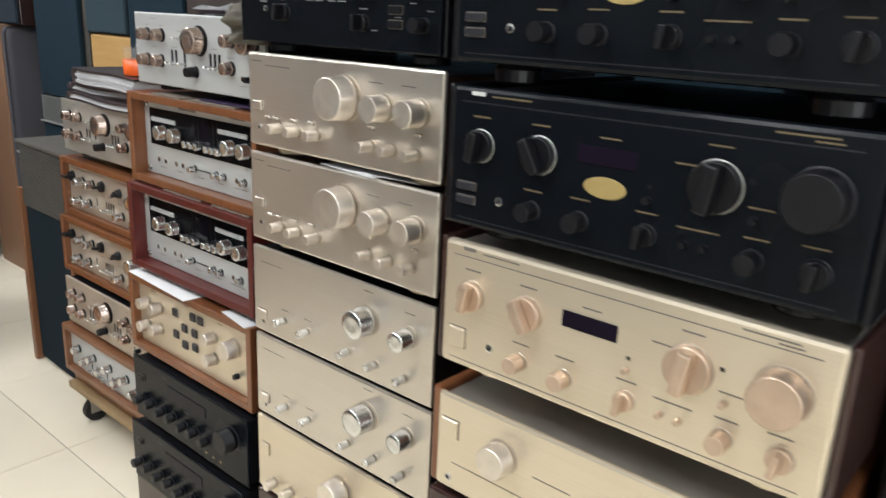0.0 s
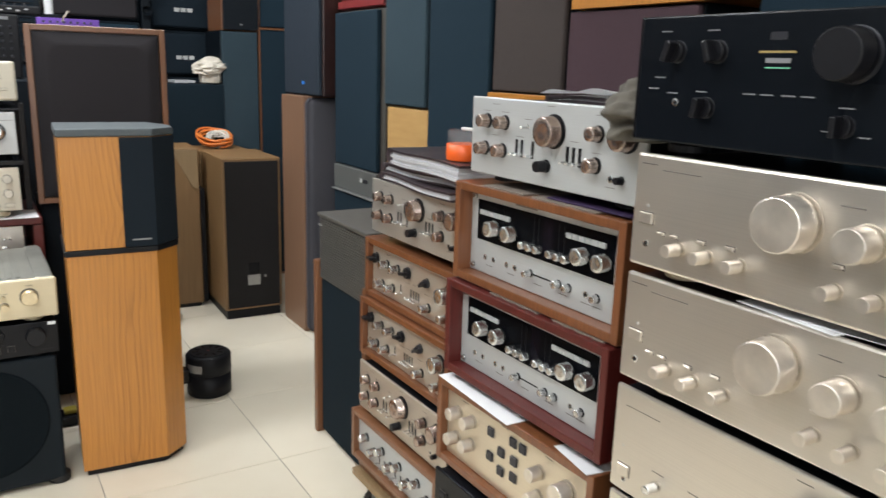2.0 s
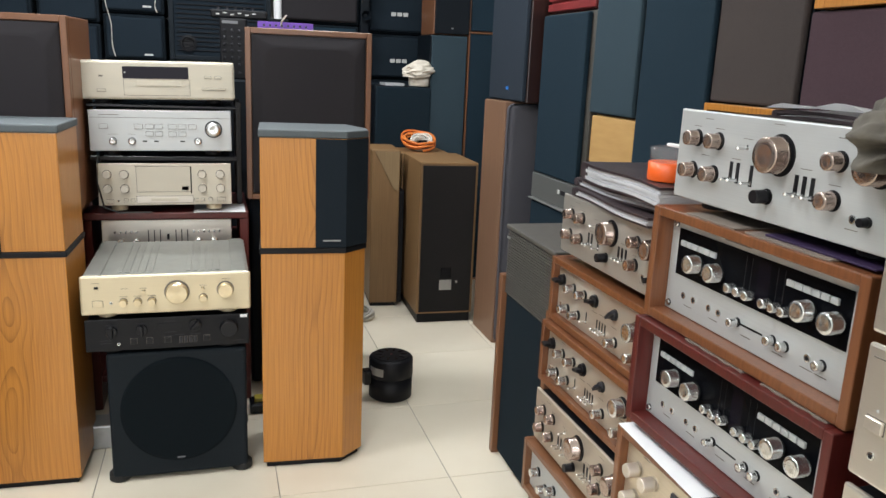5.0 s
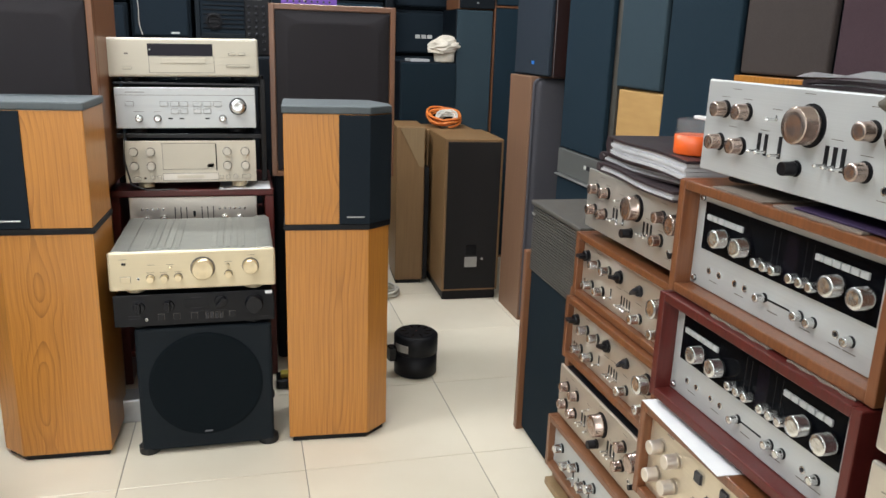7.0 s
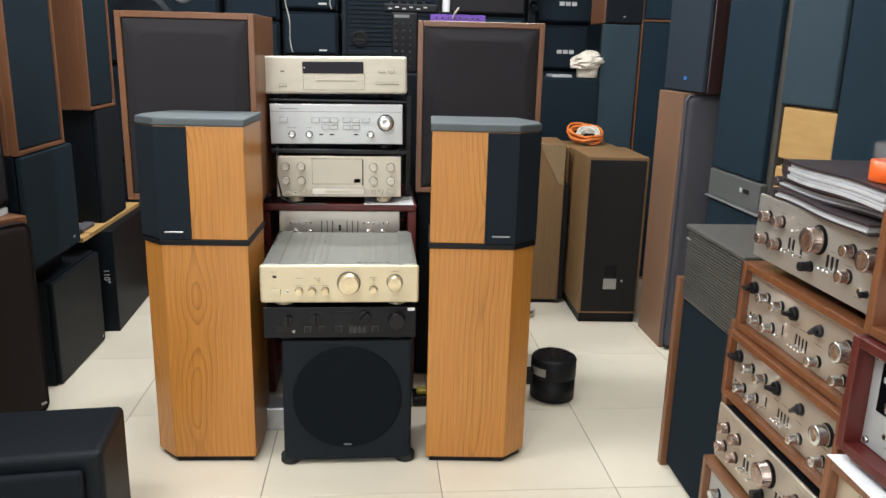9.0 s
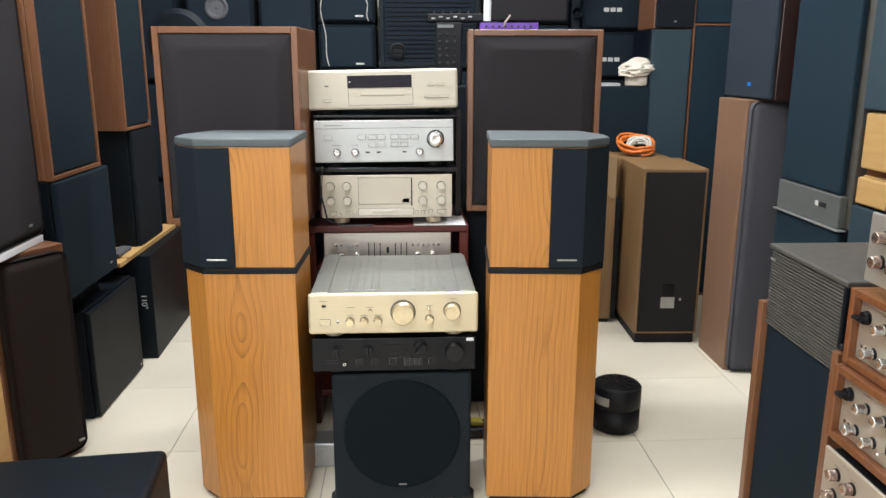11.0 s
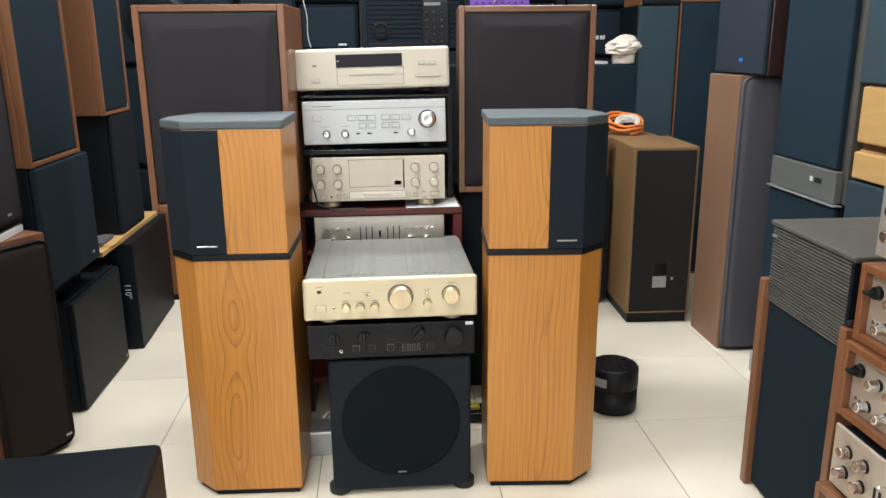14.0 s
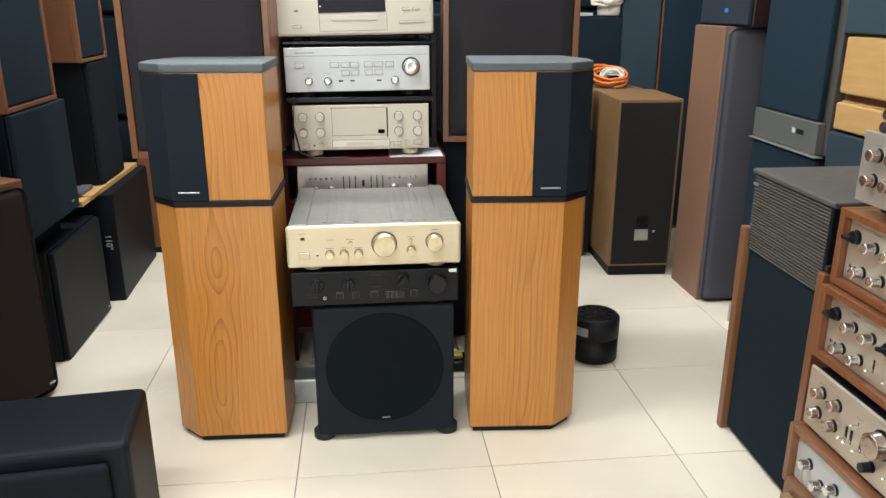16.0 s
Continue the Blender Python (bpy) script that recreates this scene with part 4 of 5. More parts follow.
it += [("t", 0.145, 0.60, 0.012, 0.005, "print_dark"), ("t", 0.465, 0.71, 0.03, 0.004, "knob_grey")]
component("disc_player", facing(-3.160, -0.305, 1.063, "E") @ pose(0, 0, 0, 0, -1.1, 0), 0.478, 0.122, 0.36, "cream", "black_matt", "cream gold disc player on top of the rack", it, feet=0.013, foot_mat="black_matt", bevel=0.008, thick=0.02, category="disc player")
part("display_dot", box(-0.002, 0.002, -0.0005, 0, -0.002, 0.002), "print_white", [o for o in scene.objects if o.name == "disc_player"][0]).matrix_basis = pose(0.478 * 0.295, -0.0015, 0.013 + 0.122 * 0.70)

# ---- large old speakers behind the pair ----
BIG = "large wooden speakers behind the rack"
speaker("speaker", facing(-3.245, 0.428, 0.722, "E", -4), 0.435, 0.24, 0.592, "walnut", "charcoal", "large walnut speaker with charcoal grille behind the oak one", "inset", 0.019, group=BIG)
speaker("speaker", facing(-3.03, -0.513, 0.728, "E", -4), 0.422, 0.29, 0.582, "walnut", "charcoal", "large walnut speaker with charcoal grille behind the oak one", "inset", 0.019, group=BIG)
speaker("speaker", facing(-3.30, 0.43, 0, "E"), 0.42, 0.24, 0.721, "black_box", "black_cloth", "plain black speaker under a walnut one", "panel")
speaker("speaker", facing(-3.10, -0.470, 0, "E"), 0.31, 0.22, 0.727, "walnut", "black_cloth", "dark walnut speaker under another walnut one", "panel")

# ---- right side of the aisle ----
# slatted-top floor speaker leaning on the amplifiers' end
def slat_speaker(m):
    t = thing("speaker", m, "dark floor speaker with slatted top and walnut edge boards", "speaker")
    w, d, h = 0.365, 0.30, 0.743
    part("cabinet", box(-w / 2, w / 2, 0.012, d, 0.0, h, 0.003), "black_box", t)
    part("grille", box(-w / 2 + 0.012, w / 2 - 0.012, -0.004, 0.0115, 0.012, 0.543, 0.006), "ink", t)
    for x in (-w / 2 - 0.016, w / 2 - 0.010):
        part("edge_board", box(x, x + 0.026, -0.020, 0.060 if x > 0 else 0.030, 0.0, 0.600, 0.003), "walnut", t, "walnut edge board")
    part("top_board", box(-w / 2 - 0.003, w / 2 + 0.003, -0.012, d + 0.003, h + 0.0005, h + 0.014, 0.004), "dusty", t, "dusty grey top board")
    for i in range(25):
        z = 0.5455 + i * 0.0079
        part("slat", box(-w / 2 + 0.0105, w / 2 - 0.0122, -0.009, 0.0115, z, z + 0.0046, 0.0012, seg=1), "dusty", t)
    part("end_cap", box(w / 2 - 0.012, w / 2, -0.0095, 0.0115, 0.603, 0.7425, 0.002), "black_box", t)
    part("end_cap", box(w / 2 + 0.0005, w / 2 + 0.012, -0.012, 0.070, 0.6035, 0.618, 0.003), "rubber", t)
    part("badge", box(-w / 2 + 0.010, -w / 2 + 0.034, -0.0115, -0.0095, 0.716, 0.722), "foil", t)


slat_speaker(pose(-2.418, 0.956, 0, 0, 0, -1))
R = "speakers stacked along the shop wall"
speaker("speaker", facing(-3.555, 1.405, 0, "E"), 0.24, 0.265, 1.078, "sheen_walnut", "mauve", "tall walnut floor speaker with padded charcoal grille", "pad", 0.006, group=R)
speaker("speaker", pose(-3.635, 1.312, 1.0795, 0, 0, 3), 0.36, 0.28, 0.80, "rosewood", "slate", "dark wooden speaker with navy grille and blue badge", "panel", badge=(0.026, 0.014, "blue"), badge_at=(0.57, 0.068), group=R)
speaker("speaker", pose(-3.235, 1.385, 0), 0.42, 0.32, 0.688, "black_box", "navy", "dark speaker with a worn metal top edge", "panel", group=R)
tagged(new("metal_edge", finish(box(-3.45, -3.02, 1.370, 1.40, 0.6885, 0.6940, 0.0015), "metal_edge", "foil")), "worn metal edge strip on a dark speaker", "strip")


def strip_speaker(m):
    t = thing("speaker", m, "dark speaker with navy grille over a silver control strip", "speaker", R)
    w, d = 0.43, 0.30
    part("cabinet", box(-w / 2, w / 2, 0.016, d, 0, 0.735, 0.003), "dusty", t)
    part("grille", box(-w / 2 + 0.006, w / 2 - 0.035, -0.006, 0.0155, 0.108, 0.730, 0.006), "navy", t)
    s = part("control_strip", box(-w / 2 + 0.004, w / 2 - 0.02, -0.010, 0.0155, 0.002, 0.104, 0.003), "gunmetal", t, "grey metal control strip")
    part("badge", box(0.05, 0.068, -0.0115, -0.0102, 0.054, 0.070), "print_white", s)
    part("badge", box(0.078, 0.118, -0.0115, -0.0102, 0.054, 0.070), "knob_grey", s)


strip_speaker(pose(-3.235, 1.392, 0.6945))


def red_crate(m):
    t = thing("crate", m, "dark red ribbed plastic crate on a speaker", "crate")
    part("body", box(-0.20, 0.20, 0.012, 0.26, 0, 0.28, 0.004), "red_box", t)
    for i in range(7):
        part("rib", box(-0.205, 0.205, 0, 0.0115, 0.004 + 0.04 * i, 0.034 + 0.04 * i, 0.004), "red_box", t)


red_crate(pose(-3.24, 1.40, 1.435))
speaker("speaker", pose(-2.855, 1.402, 0.02), 0.31, 0.28, 0.765, "black_box", "teal", "dark teal speaker at the bottom of a stack", "panel", group=R)
part("foot_rail", box(-0.14, 0.14, 0.02, 0.26, -0.02, -0.0005), "black_matt", [o for o in scene.objects if o.get("label") == "dark teal speaker at the bottom of a stack"][0])
speaker("speaker", pose(-2.84, 1.405, 0.7855), 0.32, 0.28, 0.090, "ply", "ply", "bare yellow plywood box in a stack", "panel", group=R)
speaker("speaker", pose(-2.84, 1.405, 0.8955), 0.31, 0.28, 0.175, "ply", "ply", "bare yellow plywood box in a stack", "panel", group=R)
tagged(new("board", finish(box(-3.0, -2.68, 1.43, 1.68, 0.8758, 0.8952, 0.002), "board", "walnut")), "dark board between two plywood boxes", "board")
speaker("speaker", pose(-2.855, 1.398, 1.071), 0.305, 0.28, 0.72, "umber", "teal", "speaker with grey teal grille on a plywood box", "panel", group=R)
speaker("speaker", pose(-2.505, 1.40, 0.60), 0.365, 0.30, 0.86, "black_box", "navy", "tall speaker with navy grille in a stack", "panel", group=R)
speaker("speaker", pose(-2.505, 1.40, 0.0), 0.365, 0.30, 0.599, "black_box", "black_cloth", "black speaker at the bottom of a stack", "panel", group=R)
speaker("speaker", pose(-2.52, 1.43, 1.461), 0.30, 0.24, 0.16, "ply", "pale_cloth", "small yellow wooden speaker on a navy one", "inset", 0.018, group=R)
speaker("speaker", pose(-2.145, 1.40, 1.148), 0.325, 0.30, 0.75, "black_box", "umber", "speaker with umber brown grille high in a stack", "panel", group=R)
speaker("speaker", pose(-2.14, 1.385, 0.50), 0.34, 0.32, 0.647, "oak", "black_cloth", "oak speaker under an umber one", "inset", group=R)
speaker("speaker", pose(-2.14, 1.40, 0.0), 0.34, 0.32, 0.499, "black_box", "black_cloth", "black speaker at the bottom of a stack", "panel", group=R)
speaker("speaker", pose(-1.755, 1.40, 0.72), 0.43, 0.30, 0.65, "black_box", "plum", "speaker with plum brown grille in a stack", "panel", group=R)
speaker("speaker", pose(-1.755, 1.41, 0.0), 0.43, 0.30, 0.719, "black_box", "black_cloth", "black speaker at the bottom of a stack", "panel", group=R)
speaker("speaker", pose(-1.69, 1.385, 1.371), 0.52, 0.28, 0.36, "oak", "pale_cloth", "oak framed speaker with pale cloth on a plum one", "inset", 0.03, group=R)
speaker("speaker", pose(-1.27, 1.42, 0.0), 0.48, 0.30, 1.0, "black_box", "black_cloth", "black floor speaker behind the amplifiers", "panel", group=R)
speaker("speaker", pose(-1.18, 1.42, 1.001), 0.46, 0.30, 0.90, "black_box", "navy", "navy speaker behind the amplifiers", "panel", group=R)
speaker("speaker", pose(-0.68, 1.42, 0.0), 0.48, 0.30, 1.9, "black_box", "navy", "tall navy speaker behind the amplifiers", "panel", group=R)
speaker("speaker", pose(-0.16, 1.42, 0.0), 0.48, 0.30, 1.9, "black_box", "black_cloth", "tall black speaker behind the amplifiers", "panel", group=R)


# brown speakers with their backs to the aisle
def brown_back(m, w, d, h, label):
    t = thing("speaker", m, label, "speaker", "brown speakers turned to the wall")
    part("cabinet", box(-w / 2, w / 2, 0.003, d, 0.045, h, 0.004), "brown", t)
    part("back_panel", box(-w / 2 + 0.012, w / 2 - 0.012, -0.003, 0.0025, 0.055, h - 0.014, 0.002), "back_brown", t)
    part("plinth", box(-w / 2 + 0.008, w / 2 - 0.008, 0.012, d - 0.01, 0, 0.0448), "black_matt", t)
    c = part("terminal_cup", box(-0.025, 0.025, -0.006, -0.0032, 0.225, 0.275, 0.002), "black_gloss", t)
    part("sticker", box(-0.03, 0.03, -0.0045, -0.0032, 0.165, 0.215), "foil", t, "silver rating sticker")
    part("sticker", box(0.05, 0.06, -0.0045, -0.0032, 0.20, 0.21), "foil", t)


brown_back(facing(-3.87, 1.150, 0, "E", -2), 0.278, 0.40, 0.778, "brown veneered speaker seen from behind with a sticker")
t = thing("speaker", facing(-4.288, 1.150, 0, "E"), "plain brown veneered speaker behind another", "speaker", "brown speakers turned to the wall")
part("cabinet", box(-0.132, 0.132, 0, 0.275, 0.02, 0.772, 0.004), "brown", t)
part("plinth", box(-0.125, 0.125, 0.01, 0.27, 0, 0.0195), "black_matt", t)
t = thing("speaker", facing(-4.16, 0.925, 0, "E", -4), "narrow plain brown veneered speaker beside another", "speaker", "brown speakers turned to the wall")
part("cabinet", box(-0.085, 0.055, 0, 0.30, 0.02, 0.80, 0.004), "brown", t)
# black bar in place of the dark gap at the cabinet's right
part("edge_strip", box(0.056, 0.080, 0.004, 0.29, 0.02, 0.60, 0.003), "black_matt", t)
part("plinth", box(-0.08, 0.05, 0.01, 0.29, 0, 0.0195), "black_matt", t)
# thin triangle, paler than the cabinet, at the top of its front
flap = prism([(-0.07, 0.795), (0.05, 0.795), (0.05, 0.60), (0.025, 0.61)], 0, 0.004)
bmesh.ops.transform(flap, matrix=pose(0, -0.001, 0, 90, 0, 0), verts=flap.verts)
part("flap", flap, "tan", t, "beige triangle on the front")
speaker("speaker", facing(-4.58, 1.335, 0, "E"), 0.205, 0.30, 1.376, "black_box", "teal", "tall black speaker with dark teal grille", "panel", group=R)
speaker("speaker", facing(-4.58, 1.592, 0, "E"), 0.30, 0.30, 1.40, "walnut", "navy", "tall walnut speaker with navy grille", "inset", 0.008, group=R)
speaker("speaker", facing(-4.58, 1.345, 1.377, "E"), 0.20, 0.28, 0.42, "walnut", "black_cloth", "small walnut speaker on a tall one", "panel", badge=(0.012, 0.008, "foil"), group=R)
speaker("speaker", facing(-4.60, 1.605, 1.401, "E"), 0.30, 0.28, 0.42, "walnut", "navy", "small walnut speaker on a tall walnut one", "panel", group=R)

# ---- back wall of public address boxes ----
P = "black public address speakers along the back wall"


def pa_box(y0, y1, z0, z1, label, x=-5.1, lines=0, badge=None, badge_at=(0.8, 0.12), mat_body="black_carpet", cloth="pa_cloth"):
    w, h = y1 - y0 - 0.006, z1 - z0 - 0.002
    t = thing("pa_speaker", facing(x, (y0 + y1) / 2, z0, "E"), label, "speaker", P)
    part("cabinet", box(-w / 2, w / 2, 0.014, 0.40, 0, h, 0.012, seg=3), mat_body, t)
    part("grille", box(-w / 2 + 0.014, w / 2 - 0.014, -0.006, 0.0135, 0.014, h - 0.014, 0.014, seg=3), cloth, t)
    for i in range(lines):
        z = 0.05 + (h - 0.10) * i / max(1, lines - 1)
        part("slat", box(-w / 2 + 0.04, w / 2 - 0.04, -0.012, -0.0065, z, z + 0.007, 0.002, seg=1), "black_matt", t)
    if badge:
        bx, bz = (badge_at[0] - 0.5) * w, badge_at[1] * h
        n = badge[2]
        for i in range(n):
            a = bx + badge[0] * (i / n - 0.5)
            part("badge", box(a, a + badge[0] / n * 0.8, -0.0085, -0.0065, bz - badge[1] / 2, bz + badge[1] / 2, 0.0006, seg=1), "print_white", t)
    return t


for y0, y1, z0, z1, ln in ((-0.46, -0.14, 1.418, 1.70, 0), (-0.46, -0.14, 1.17, 1.416, 0)):
    pa_box(y0, y1, z0, z1, "black padded speaker with a white badge", badge=(0.055, 0.010, 1), badge_at=(0.74, 0.14))
pa_box(-0.78, -0.47, 1.36, 1.70, "black speaker beside the padded ones")
pa_box(-0.80, -0.47, 0.70, 1.358, "black speaker beside the padded ones")
st = pa_box(-0.125, 0.43, 1.185, 1.80, "black stage speaker with a slatted front and white badge", lines=22, badge=(0.10, 0.026, 3), badge_at=(0.70, 0.27))
for x0, x1, z0, z1 in ((-0.274, -0.248, 0.0, 0.613), (0.248, 0.274, 0.0, 0.613), (-0.2475, 0.2475, 0.0, 0.026), (-0.2475, 0.2475, 0.587, 0.613)):
    part("frame_rail", box(x0, x1, -0.022, -0.0062, z0, z1, 0.004), "sub_body", st, "grey black frame rail")
part("port", lathe([(0.045, 0), (0.045, 0.014), (0.034, 0.016), (0.032, 0.002)], 32), "black_matt", st).matrix_basis = pose(-0.175, -0.0065, 0.09)
pa_box(0.47, 0.935, 1.42, 1.75, "black speaker with a grey front", cloth="charcoal")
pa_box(0.47, 0.935, 1.10, 1.418, "black speaker with a grey front", cloth="navy")
for z0, z1 in ((1.12, 1.385), (1.387, 1.66), (1.662, 1.93)):
    pa_box(0.99, 1.40, z0, z1, "black stage speaker with a white three-letter badge", badge=(0.11, 0.022, 3), badge_at=(0.48, 0.42), x=-5.15)
for y0, y1 in ((-1.8, -1.2), (-1.2, -0.80), (-0.80, -0.14), (-0.14, 0.46), (0.46, 0.97), (0.97, 1.42)):
    pa_box(y0, y1, 0.56, {-0.80: 0.698, -0.14: 1.183, 0.46: 1.098, 0.97: 1.118}.get(y0, 1.1), "black speaker low in the back stack")
    pa_box(y0, y1, 0.0, 0.558, "black speaker at the bottom of the back stack")
pa_box(-0.78, -0.15, 0.70, 1.168, "black speaker in the back stack", x=-5.14)
pa_box(-1.8, -1.21, 1.102, 1.75, "black speaker in the back stack")


def horn_column(m):
    t = thing("horn_column", m, "black moulded horn column between stage speakers", "speaker")
    part("body", box(-0.026, 0.026, 0.02, 0.30, 0, 0.72, 0.008), "black_box", t)
    for i in range(5):
        h = part("horn", lathe([(0.022, 0.0), (0.030, 0.030), (0.026, 0.030), (0.010, 0.004)], 20), "black_box", t)
        h.matrix_basis = pose(0, 0.019, 0.10 + 0.14 * i)


horn_column(facing(-5.06, 0.963, 1.10, "E"))
part("plate", box(-0.02, 0.02, 0.02, 0.28, -0.12, -0.0005), "black_box", [o for o in scene.objects if o.name == "horn_column"][0])


def woofer_box(m):
    t = pa_box(-1.17, -0.80, 1.102, 1.62, "black two-way speaker with a bare grey cone")
    c = part("cone", lathe([(0.062, 0), (0.062, 0.006), (0.052, 0.010), (0.046, 0.006), (0.020, -0.010), (0.018, -0.003), (0.004, 0.003)], 36), "cone", t, "grey paper cone")
    c.matrix_basis = pose(-0.01, -0.0065, 0.395)


woofer_box(None)
speaker("speaker", facing(-4.57, 1.085, 0, "E"), 0.31, 0.32, 1.098, "black_box", "ink", "dark grey cloth speaker with a rag on it", "panel")

# ---- left side of the aisle ----
L = "speakers stacked along the opposite wall"
# fronts towards the aisle: facing N
speaker("speaker", facing(-3.465, -1.068, 0, "N"), 0.47, 0.30, 0.390, "black_box", "black_box", "black subwoofer box on the floor", "panel", badge=(0.012, 0.008, "foil"), badge_at=(0.93, 0.07), group=L)


def marked_box(m):
    t = thing("subwoofer", m, "flat black box with a white chalked number", "subwoofer", L)
    part("cabinet", box(-0.29, 0.29, 0, 0.30, 0, 0.445, 0.004), "black_box", t)
    letters("110\"", 0.034, Matrix(((0, 0, -1, -0.2906), (0, -1, 0, 0.048), (-1, 0, 0, 0.250), (0, 0, 0, 1))), "print_white", t, "chalk_mark")


marked_box(facing(-4.083, -1.045, 0, "N", 2))
torn = prism([(0, 0), (0.10, -0.012), (0.17, 0.008), (0.30, -0.004), (0.31, 0.10), (0.12, 0.115), (0.02, 0.09)], 0, 0.004)
torn = new("cardboard", finish(torn, "cardboard", "ply"))
torn.matrix_world = pose(-3.84, -1.16, 0.4655, 0, 0, 6) @ Matrix.Diagonal((0.55, 0.7, 1, 1))
tagged(torn, "torn yellowish cardboard on a black box", "cardboard")
tagged(new("board", finish(box(-4.34, -3.60, -1.34, -1.082, 0.4455, 0.465, 0.002), "board", "ply")), "thin yellow plywood board under a black speaker", "board")
speaker("speaker", facing(-4.015, -1.09, 0.4655, "N"), 0.30, 0.30, 0.480, "black_box", "black_cloth", "black speaker between plywood and a wooden one", "panel", group=L)
tagged(new("remote_control", finish(box(-3.80, -3.66, -1.15, -1.105, 0.4700, 0.487, 0.004), "remote_control", "cone")), "grey remote control lying on a plywood board", "remote control")
speaker("speaker", facing(-3.965, -1.085, 0.946, "N"), 0.31, 0.30, 0.95, "walnut", "ink", "walnut speaker with navy grille high in a stack", "inset", 0.012, badge=(0.006, 0.016, "foil"), badge_at=(0.92, 0.02), group=L)
tagged(new("speaker_stand", finish(box(-3.50, -3.14, -1.33, -1.13, 0.3905, 0.4655, 0.004), "speaker_stand", "black_box")), "low black box between stacked speakers", "stand")
speaker("speaker", facing(-3.310, -1.067, 0.466, "N"), 0.44, 0.28, 0.387, "black_box", "ink", "dark navy speaker under a walnut one", "panel", badge=(0.018, 0.008, "foil"), badge_at=(0.85, 0.1), group=L)
speaker("speaker", facing(-3.285, -1.069, 0.854, "N"), 0.385, 0.30, 1.05, "walnut", "ink", "walnut speaker with navy grille and red tag", "inset", 0.014, badge=(0.05, 0.02, "red"), badge_at=(0.70, 0.58), group=L)
speaker("speaker", facing(-2.935, -1.100, 0.0, "N", -30), 0.245, 0.14, 0.675, "walnut", "brown_cloth", "walnut speaker with padded brown grille on the floor", "pad", 0.014, badge=(0.02, 0.008, "foil"), badge_at=(0.84, 0.07), group=L)
speaker("speaker", facing(-2.915, -1.135, 0.697, "N"), 0.335, 0.26, 0.74, "black_box", "charcoal", "speaker with charcoal brown padded grille", "pad", 0.004, badge=(0.022, 0.008, "foil"), badge_at=(0.70, 0.06), group=L)
tagged(new("speaker_stand", finish(box(-3.065, -2.76, -1.33, -1.105, 0.6755, 0.6965, 0.002), "speaker_stand", "paper")), "thin white board under a padded speaker", "stand")
speaker("speaker", facing(-2.225, -0.95, 0.0, "N"), 0.43, 0.30, 0.518, "oak", "ply", "yellow wooden speaker on the floor", "panel", group=L)
speaker("speaker", facing(-2.225, -0.945, 0.519, "N"), 0.43, 0.30, 0.340, "black_box", "ink", "navy speaker on a yellow wooden one", "panel", group=L)
speaker("speaker", facing(-2.20, -0.95, 0.8725, "N"), 0.43, 0.30, 0.66, "black_box", "ink", "navy speaker on a folded paper", "panel", group=L)
tagged(new("paper", finish(box(-2.45, -2.02, -1.2, -0.935, 0.8600, 0.8720), "paper", "paper")), "folded white paper between two speakers", "paper")
speaker("speaker", facing(-1.74, -1.15, 0.0, "N"), 0.50, 0.30, 1.3, "black_box", "black_cloth", "tall black speaker against the wall", "panel", group=L)
speaker("speaker", facing(-1.16, -1.15, 0.0, "N"), 0.50, 0.30, 1.3, "black_box", "ink", "tall navy speaker against the wall", "panel", group=L)


def padded_box(m):
    """A low black subwoofer with rounded padded edges."""
    t = thing("subwoofer", m, "low black subwoofer box with rounded edges", "subwoofer")
    part("cabinet", box(-0.40, 0.0, 0.012, 0.255, 0.015, 0.345, 0.016, seg=4), "black_box", t)
    part("front_panel", box(-0.362, -0.038, -0.014, 0.0115, 0.03, 0.312, 0.010, seg=3), "black_cloth", t)
    for x in (-0.37, -0.03):
        for y in (0.04, 0.22):
            f = part("foot", lathe([(0.02, 0), (0.02, 0.016)], 16, axis="z"), "rubber", t)
            f.matrix_basis = pose(x, y, 0)


padded_box(facing(-2.100, -0.526, 0, "E", 6))

# ---- stand-in block at the amplifier row's end ----
# added for an unidentified dark thing; keeps this end black and shades the side panels
def end_block(m):
    t = thing("cabinet", m, "plain black stand-in block beside the amplifier stacks", "cabinet")
    part("body", box(0, 0.45, 0.012, 0.40, 0, 1.34, 0.004), "black_matt", t)
    part("door", box(0.004, 0.446, 0, 0.0115, 0.02, 1.335, 0.003), "black_matt", t)


end_block(pose(-0.095, 0.79, 0))

# ---- small things ----
def fan_heater(m):
    t = thing("humidifier", m, "round black device with a grey label on the floor", "device")
    part("base", lathe([(0.080, 0), (0.086, 0.005), (0.0868, 0.100)], 48, axis="z"), "black_matt", t, smooth=True)
    part("body", lathe([(0.0868, 0.1003), (0.088, 0.102), (0.088, 0.175), (0.082, 0.184), (0.076, 0.186)], 48, axis="z"), "black_matt", t, smooth=True)
    part("top_disc", lathe([(0.075, 0.1865), (0.073, 0.190), (0.02, 0.190)], 40, axis="z"), "black_matt", t)
    for i in range(10):
        a = 2 * math.pi * i / 10
        s = part("vent", box(-0.012, 0.012, -0.003, 0.003, 0.1902, 0.1915), "black_gloss", t)
        s.matrix_basis = pose(0.05 * math.cos(a), 0.05 * math.sin(a), 0, 0, 0, math.degrees(a))
    lab = bmesh.new()
    pts = [(0.0893 * math.cos(a), 0.0893 * math.sin(a)) for a in np.linspace(radians(-86), radians(-42), 8)]
    inner = [(0.0883 * math.cos(a), 0.0883 * math.sin(a)) for a in np.linspace(radians(-42), radians(-86), 8)]
    part("label", prism(pts + inner, 0.118, 0.152), "foil", t, "grey paper label")
